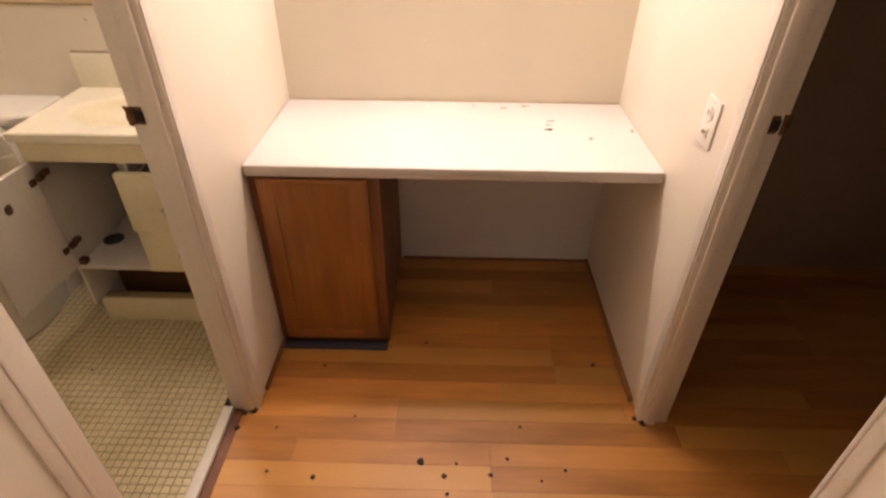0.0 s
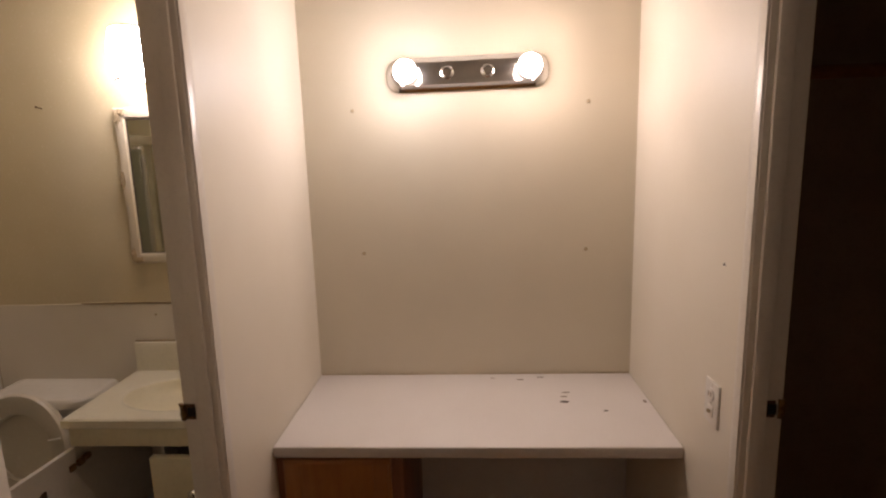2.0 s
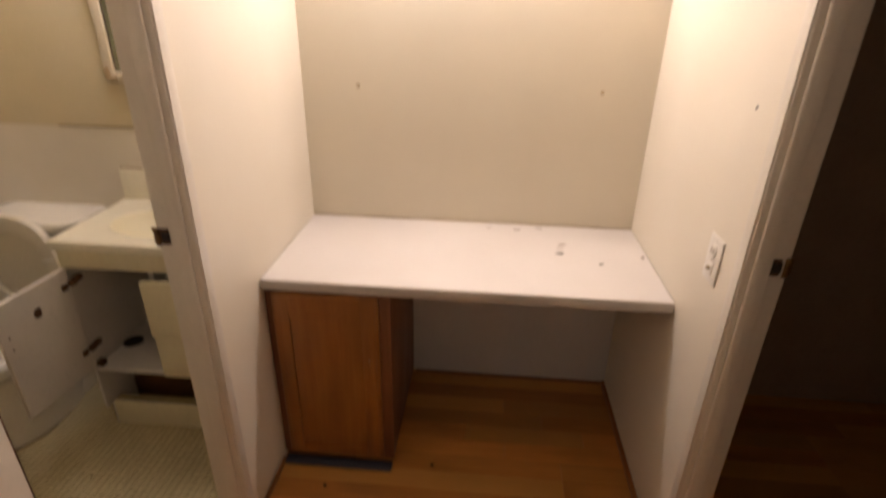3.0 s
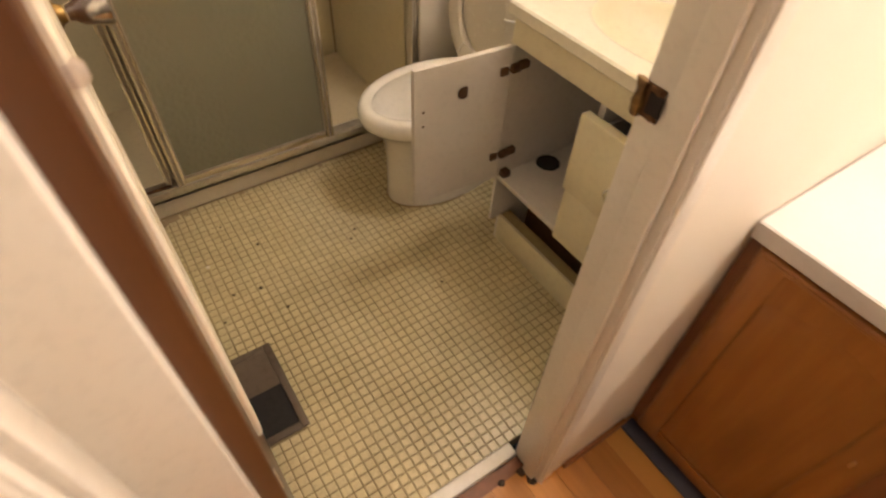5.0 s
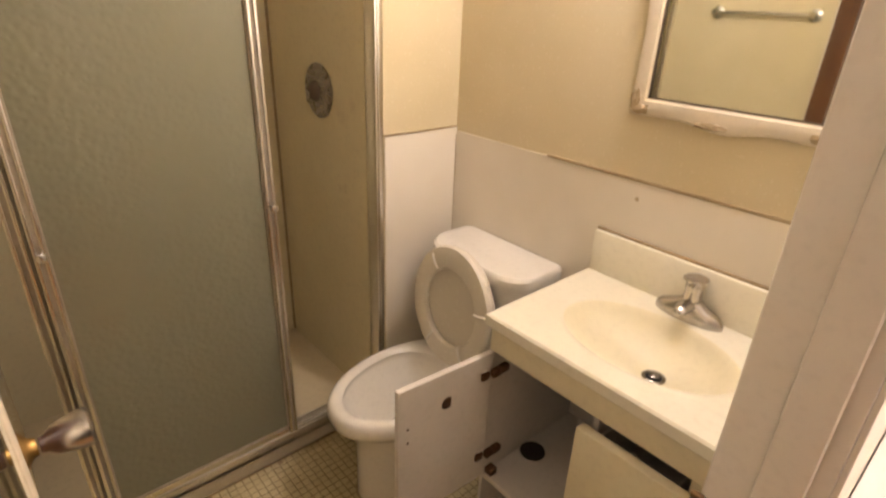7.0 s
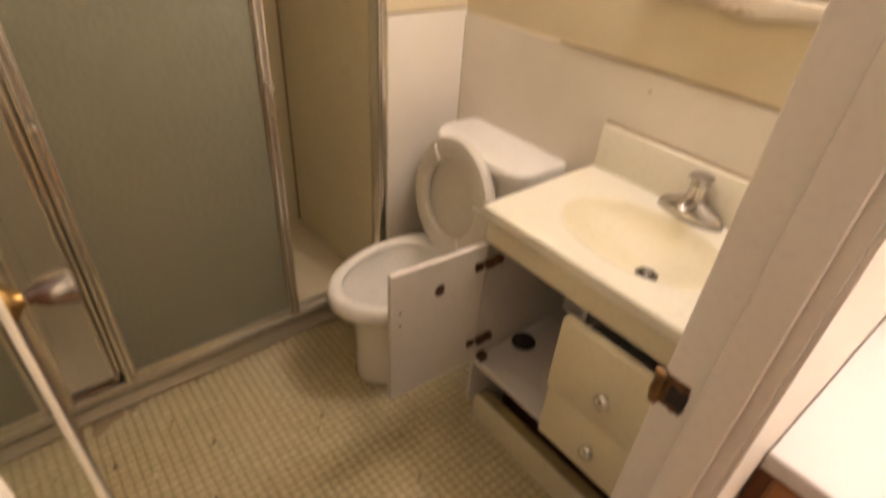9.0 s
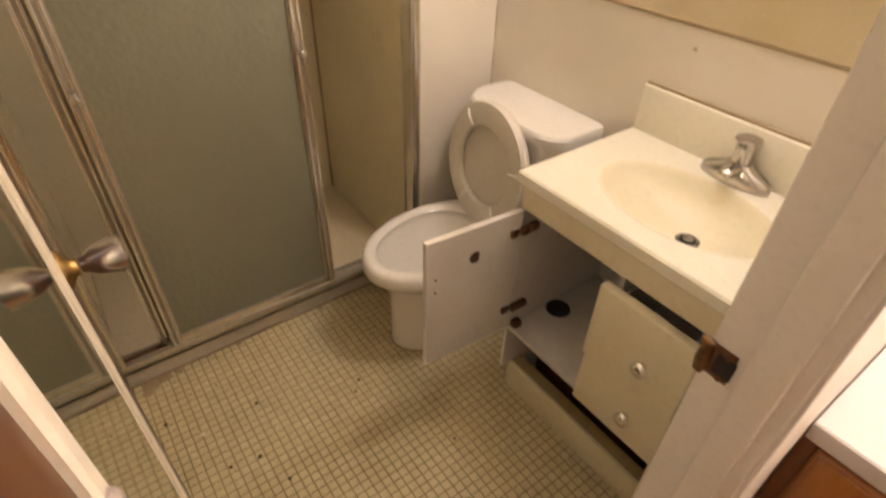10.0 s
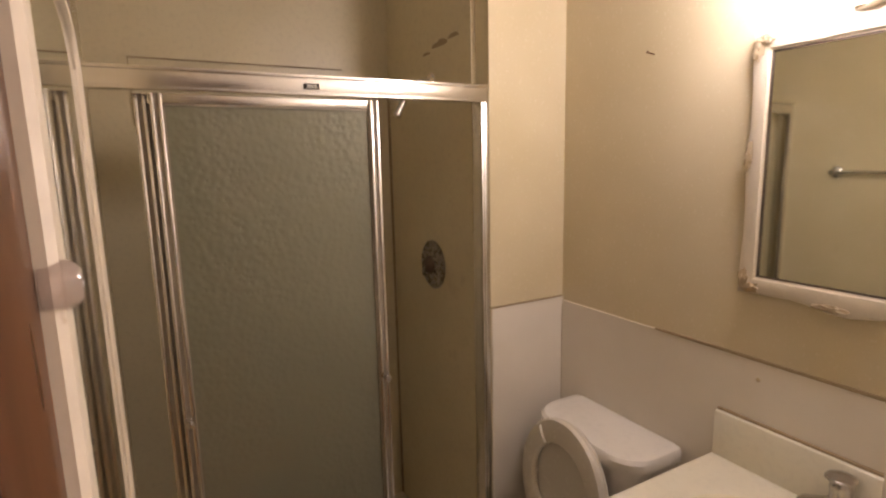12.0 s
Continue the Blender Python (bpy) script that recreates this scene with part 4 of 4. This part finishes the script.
for z, r in ((1.902, 0.052), (1.908, 0.056), (1.922, 0.060), (1.95, 0.067), (1.985, 0.070), (2.02, 0.067), (2.05, 0.060), (2.064, 0.056), (2.070, 0.052)):
    crimp = 0.05 if (z < 1.91 or z > 2.06) else 0.0
    lp.append([Vector((-0.515 + r * (1 + crimp * math.cos(14 * a)) * math.cos(a), -0.205 + r * (1 + crimp * math.cos(14 * a)) * math.sin(a), z)) for a in [2 * math.pi * i / 84 for i in range(84)]])
part("shade", rings(lp), M_shade, lt, "glowing white glass shade with crimped rims")
part("shade_rim", tube([(-0.515 + 0.055 * math.cos(radians(10 * k)), -0.205 + 0.055 * math.sin(radians(10 * k)), 1.902) for k in range(37)], 0.004, 8), M_gilt, lt)
part("shade_rim", tube([(-0.515 + 0.055 * math.cos(radians(10 * k)), -0.205 + 0.055 * math.sin(radians(10 * k)), 2.070) for k in range(37)], 0.004, 8), M_gilt, lt)
nl = thing("nail", (-0.951, BY, 1.831), "bent rusty nail in the tan wall", "nail")
part("shank", tube([(-0.951, BY, 1.831), (-0.953, BY - 0.022, 1.835)], 0.0018, 8), M_rust, nl)
part("nail_head", ball((-0.953, BY - 0.023, 1.8352), 0.004, 0.002, 0.004, 10), M_rust, nl)
solid("wall_plug", lathe((-0.612, BY - 0.004, 1.038), (0, -1, 0), [(0, 0.006), (0.002, 0.005), (0.003, 0.003)], 12), M_gilt, "brown plugged hole in the tileboard", "wall plug", "wall plugs")
tb = thing("towel_bar", (-0.92, NY, 1.48), "chrome towel bar on the wall behind the door", "towel bar")
for x in (-1.107, -0.735):
    part("post", lathe((x, NY, 1.48), (0, 1, 0), [(0, 0.025), (0.006, 0.024), (0.012, 0.012), (0.034, 0.011), (0.038, 0.013), (0.046, 0.011)], 20), M_chrome, tb)
part("bar", tube([(-1.107, NY + 0.036, 1.48), (-0.735, NY + 0.036, 1.48)], 0.008), M_chrome, tb)


# ---------------------------------------------------------------- open bathroom door with its mirror
DX0, DX1, DFY, DTH = -0.080, -0.648, -1.3495, 0.035
TURN = Matrix.Rotation(radians(1.37), 3, 'Z')


def swung(bm):
    bmesh.ops.rotate(bm, verts=bm.verts, cent=(DX0, DFY, 0), matrix=TURN)
    return bm


leaf = thing("bathroom_door", (DX0, DFY - DTH / 2, 0.0), "brown wooden door standing open, a framed mirror on its face", "door")
part("leaf", swung(box(DX1, DX0, DFY - DTH, DFY, FZ + 0.014, 2.02, 0.002)), M_door, leaf)
for k, (x, z) in enumerate(((DX0 - 0.003, 0.62), (DX0 - 0.004, 0.50), (DX0 - 0.003, 0.40))):
    part("scrape", swung(box(x - 0.002, x + 0.002, DFY, DFY + 0.0012, z - 0.03, z + 0.03)), M_frame, leaf, "pale scrape mark")
DMX0, DMX1, DMZ0, DMZ1 = -0.168, -0.512, 0.585, 1.675
n_arc = 14


def mirror_loop(inset, depth):
    x0, x1, z0, z1 = DMX1 + inset, DMX0 - inset, DMZ0 + inset, DMZ1 - inset * 0.4
    pts = [Vector((x0, DFY + depth, z0)), Vector((x1, DFY + depth, z0))]
    for i in range(n_arc + 1):
        u = i / n_arc
        x = x1 + (x0 - x1) * u
        pts.append(Vector((x, DFY + depth, z1 + (0.020 - inset * 0.1) * math.sin(math.pi * u) ** 0.75 - 0.018 * max(0.0, 1 - min(u, 1 - u) / 0.08))))
    return pts


part("door_mirror_frame", swung(rings([mirror_loop(0.0, 0.0), mirror_loop(0.0, 0.0045), mirror_loop(0.003, 0.0078), mirror_loop(0.012, 0.009), mirror_loop(0.019, 0.0085), mirror_loop(0.023, 0.006), mirror_loop(0.024, 0.003)], caps=False)), M_frame, leaf, "cream painted arched mirror frame")
part("door_mirror", swung(rings([mirror_loop(0.020, 0.001), mirror_loop(0.020, 0.005)])), M_mirror, leaf)
for z in (1.521, 1.140):
    cl = part("mirror_clip", swung(lathe((DMX0 - 0.004, DFY + 0.001, z), (0, 1, 0), [(0, 0.0095), (0.008, 0.0100), (0.0115, 0.0085), (0.0135, 0.0060)], 8)), M_clear, leaf, "clear plastic clip")
    part("clip_screw", swung(box(DMX0 - 0.009, DMX0 + 0.001, DFY + 0.0140, DFY + 0.0146, z - 0.0012, z + 0.0012)), M_seat, cl)
KX = -0.588
part('back_skin', swung(box(DX1, DX0 + 0.003, DFY - DTH - 0.003, DFY - DTH, FZ + 0.014, 2.02)), M_trim, leaf, 'white painted back of the door')
part('hinge_edge', swung(box(DX0, DX0 + 0.003, DFY - DTH, DFY - 0.002, FZ + 0.014, 2.02)), M_door, leaf, 'brown hinge edge')
part('free_edge', swung(box(DX1 - 0.003, DX1, DFY - DTH, DFY - 0.002, FZ + 0.014, 2.02)), M_trim, leaf, 'white painted free edge')
kn = part("knob", swung(lathe((KX, DFY + 0.020, 1.012), (0, 1, 0), [(0, 0.009), (0.006, 0.011), (0.014, 0.017), (0.024, 0.020), (0.040, 0.0235), (0.046, 0.0235), (0.049, 0.020), (0.0495, 0.008)], 28)), M_nickel, leaf, "brushed metal knob")
part("rosette", swung(lathe((KX, DFY, 1.012), (0, 1, 0), [(0, 0.026), (0.003, 0.025), (0.008, 0.018), (0.012, 0.012), (0.018, 0.010)], 28)), M_brass, leaf, "worn brass rosette")

# ---------------------------------------------------------------- floor register
vt = thing("floor_register", (-0.56, -1.32, FZ), "dark metal floor register with its flap half open", "floor vent")
part("rim", boxes((-0.70, -0.42, -1.395, -1.375, FZ, FZ + 0.006), (-0.70, -0.42, -1.270, -1.250, FZ, FZ + 0.006), (-0.70, -0.68, -1.375, -1.270, FZ, FZ + 0.006), (-0.44, -0.42, -1.375, -1.270, FZ, FZ + 0.006), bevel=0.002), M_vent, vt)
part("flap", boxes((-0.68, -0.565, -1.375, -1.270, FZ + 0.001, FZ + 0.004)), M_vent, vt)
part("duct_opening", boxes((-0.565, -0.44, -1.375, -1.270, FZ - 0.002, FZ + 0.002)), M_dark, vt)

# ---------------------------------------------------------------- floor debris
random.seed(11)
bits = ((0.546, -1.032, 0.014), (0.617, -1.077, 0.010), (0.653, -1.035, 0.006), (0.754, -1.07, 0.008), (0.807, -1.015, 0.007), (0.232, -1.09, 0.009), (0.092, -1.076, 0.006), (0.857, -0.9, 0.006),
        (0.978, -1.048, 0.006), (0.903, -1.084, 0.005), (0.538, -0.537, 0.008), (0.18, -0.663, 0.007), (1.145, -0.63, 0.008), (-0.045, -0.929, 0.010), (0.322, -0.874, 0.005), (0.08, -0.925, 0.005), (0.627, -1.132, 0.007))
for k, (x, y, r) in enumerate(bits):
    solid("debris_bit", blob((x, y, 0.0072), r * 0.85, k * 1.7, 0.45), M_dirt, "small dark crumb of dirt on the wooden floor", "debris", "floor debris")
for k, (x, y, r) in enumerate(((-0.897, -1.199, 0.006), (-0.789, -1.157, 0.005), (-0.913, -1.276, 0.005), (-1.074, -1.142, 0.005), (-1.154, -1.386, 0.006), (-0.973, -0.843, 0.005),
                               (-0.937, -0.873, 0.0045), (-0.627, -0.717, 0.0045), (-1.21, -1.22, 0.004), (-0.83, -1.33, 0.004))):
    solid("debris_bit", blob((x, y, FZ + 0.0012), r, k * 2.3 + 40, 0.4), M_dirt, "small dark speck on the mosaic floor", "debris", "tile specks")
solid("paint_fleck", blob((-1.06, -1.308, FZ + 0.0012), 0.006, 61, 0.3), M_trim, "pale paint fleck on the mosaic floor", "debris", "tile specks")

for k, (x, y, z, s) in enumerate(((-0.012, -0.862, 0.0062, 0.013), (-0.040, -0.872, 0.0062, 0.010), (W + 0.010, -0.874, 0.0062, 0.011), (W - 0.012, -0.858, 0.0062, 0.008), (0.375, -0.575, 0.0062, 0.010))):
    solid("dirt_clump", blob((x, y, z + 0.001), s, k * 3.3 + 70, 0.55), M_dirt if k != 4 else M_chip, "dark clump of dirt and old caulk on the wooden floor", "debris", "dirt clumps")
for k, (x, y, s) in enumerate(((-1.338, -1.30, 0.014), (-1.336, -0.80, 0.010), (-1.338, -1.10, 0.008), (-1.335, -1.345, 0.022), (-1.325, -1.385, 0.026), (-1.300, -1.40, 0.016))):
    solid("grime_patch", blob((x, y, FZ + 0.001), s, k * 2.9 + 90, 0.15), M_stain, "dried brown grime beside the shower curb", "stain", "curb grime")

# shoe mouldings along the alcove floor
for nm, x0, x1, y0 in (("baseboard_left", 0.0, 0.012, -0.78), ("baseboard_right", W - 0.017, W, -0.79)):
    setting(nm, boxes((x0, x1, y0, -0.003 if x0 else -0.562, 0.006, 0.022), bevel=0.004), M_shoe, "thin brown wooden shoe moulding", "baseboard")
setting("baseboard_back", boxes((0.41, W - 0.018, -0.014, -0.0045, 0.006, 0.018), bevel=0.003), M_oak_side, "thin brown wooden shoe moulding", "baseboard")

# ---------------------------------------------------------------- wooden floor
fl = setting("floor", boxes((-0.046, 2.82, -2.95, 0.0, -0.03, 0.0005)), M_gap, "worn orange-brown oak strip floor", "floor")
random.seed(21)
PW = 0.0800
plank_meshes = {}
rest_planks = bmesh.new()


def plank(x0, x1, y0, near):
    ln = round(x1 - x0, 3)
    if near:
        if ln not in plank_meshes:
            bm = box(0.0003, ln - 0.0003, 0.00025, PW - 0.00025, -0.004, 0.006, 0.0004, seg=1)
            me = bpy.data.meshes.new("plank")
            bm.to_mesh(me)
            bm.free()
            me.materials.append(M_plank)
            plank_meshes[ln] = me
        ob = new("plank", plank_meshes[ln])
        ob.parent = fl
        ob.location = (x0, y0, 0)
    else:
        box(x0 + 0.0003, x1 - 0.0003, y0 + 0.00025, y0 + PW - 0.00025, -0.004, 0.006, 0.0, rest_planks)


y = -PW
while y > -2.95:
    if CJ1 < y < CJ0:
        spans = [(-0.045 if JY1 < y < JY0 else 0.001, 2.698)]
    elif y > -1.75:
        spans = [(-0.045 if JY1 < y < JY0 else 0.001, W - 0.001), (W + WT + 0.001, 2.698)]
    else:
        spans = [(0.001, W - 0.001)]
    for lo, hi in spans:
        x = lo
        cut = lo + random.choice((0.2, 0.35, 0.5, 0.65, 0.8, 1.0))
        while x < hi - 0.01:
            e = min(cut, hi)
            if hi - e < 0.12:
                e = hi
            plank(x, e, y, y > -1.60 and x < 1.9)
            x = e
            cut = e + random.choice((0.45, 0.6, 0.75, 0.9, 1.1))
    y -= PW
tagged(part("far_planks", rest_planks, M_plank, fl), kind="stuff")

# ---------------------------------------------------------------- mosaic floor
bf = setting("bath_floor", boxes((-1.42, -0.112, NY, BY, -0.03, FZ - 0.0016)), M_grout, "grimy yellowed mosaic tile bathroom floor", "floor")
PT, TS = 0.0252, 0.0224


def tile_data(x, y, dz):
    h, b = TS / 2, 0.0020
    lo = [(x - h, y - h), (x + h, y - h), (x + h, y + h), (x - h, y + h)]
    hi = [(x - h + b, y - h + b), (x + h - b, y - h + b), (x + h - b, y + h - b), (x - h + b, y + h - b)]
    vs = [(a, c2, FZ - 0.004) for a, c2 in lo] + [(a, c2, FZ - 0.0012 + dz) for a, c2 in lo] + [(a, c2, FZ + dz) for a, c2 in hi]
    fs = [(8, 9, 10, 11)] + [(i, (i + 1) % 4, 4 + (i + 1) % 4, 4 + i) for i in range(4)] + [(4 + i, 4 + (i + 1) % 4, 8 + (i + 1) % 4, 8 + i) for i in range(4)]
    return vs, fs


vs, fs = tile_data(0, 0, 0)
tile_mesh = bpy.data.meshes.new("tile")
tile_mesh.from_pydata(vs, [], fs)
tile_mesh.materials.append(M_tile)
random.seed(33)
all_v, all_f = [], []
count = 0
nx, ny = int((1.349 - 0.113) / PT), int((BY - NY) / PT)
for i in range(nx):
    for j in range(ny):
        x, y = -0.113 - PT * (i + 0.5), NY + 0.004 + PT * (j + 0.5)
        if -0.70 < x < -0.42 and -1.395 < y < -1.25:
            continue
        dz = random.uniform(-0.0004, 0.0004)
        if -0.74 < x < -0.13 and -1.12 < y < -0.82:
            ob = new("tile", tile_mesh)
            ob.parent = bf
            ob.location = (x, y, dz)
        else:
            vs, fs = tile_data(x, y, dz)
            base = len(all_v)
            all_v += vs
            all_f += [tuple(base + q for q in fc) for fc in fs]
me = bpy.data.meshes.new("tile_field")
me.from_pydata(all_v, [], all_f)
me.materials.append(M_tile)
tf = new("tile_field", me)
tf.parent = bf
tagged(tf, kind="stuff")
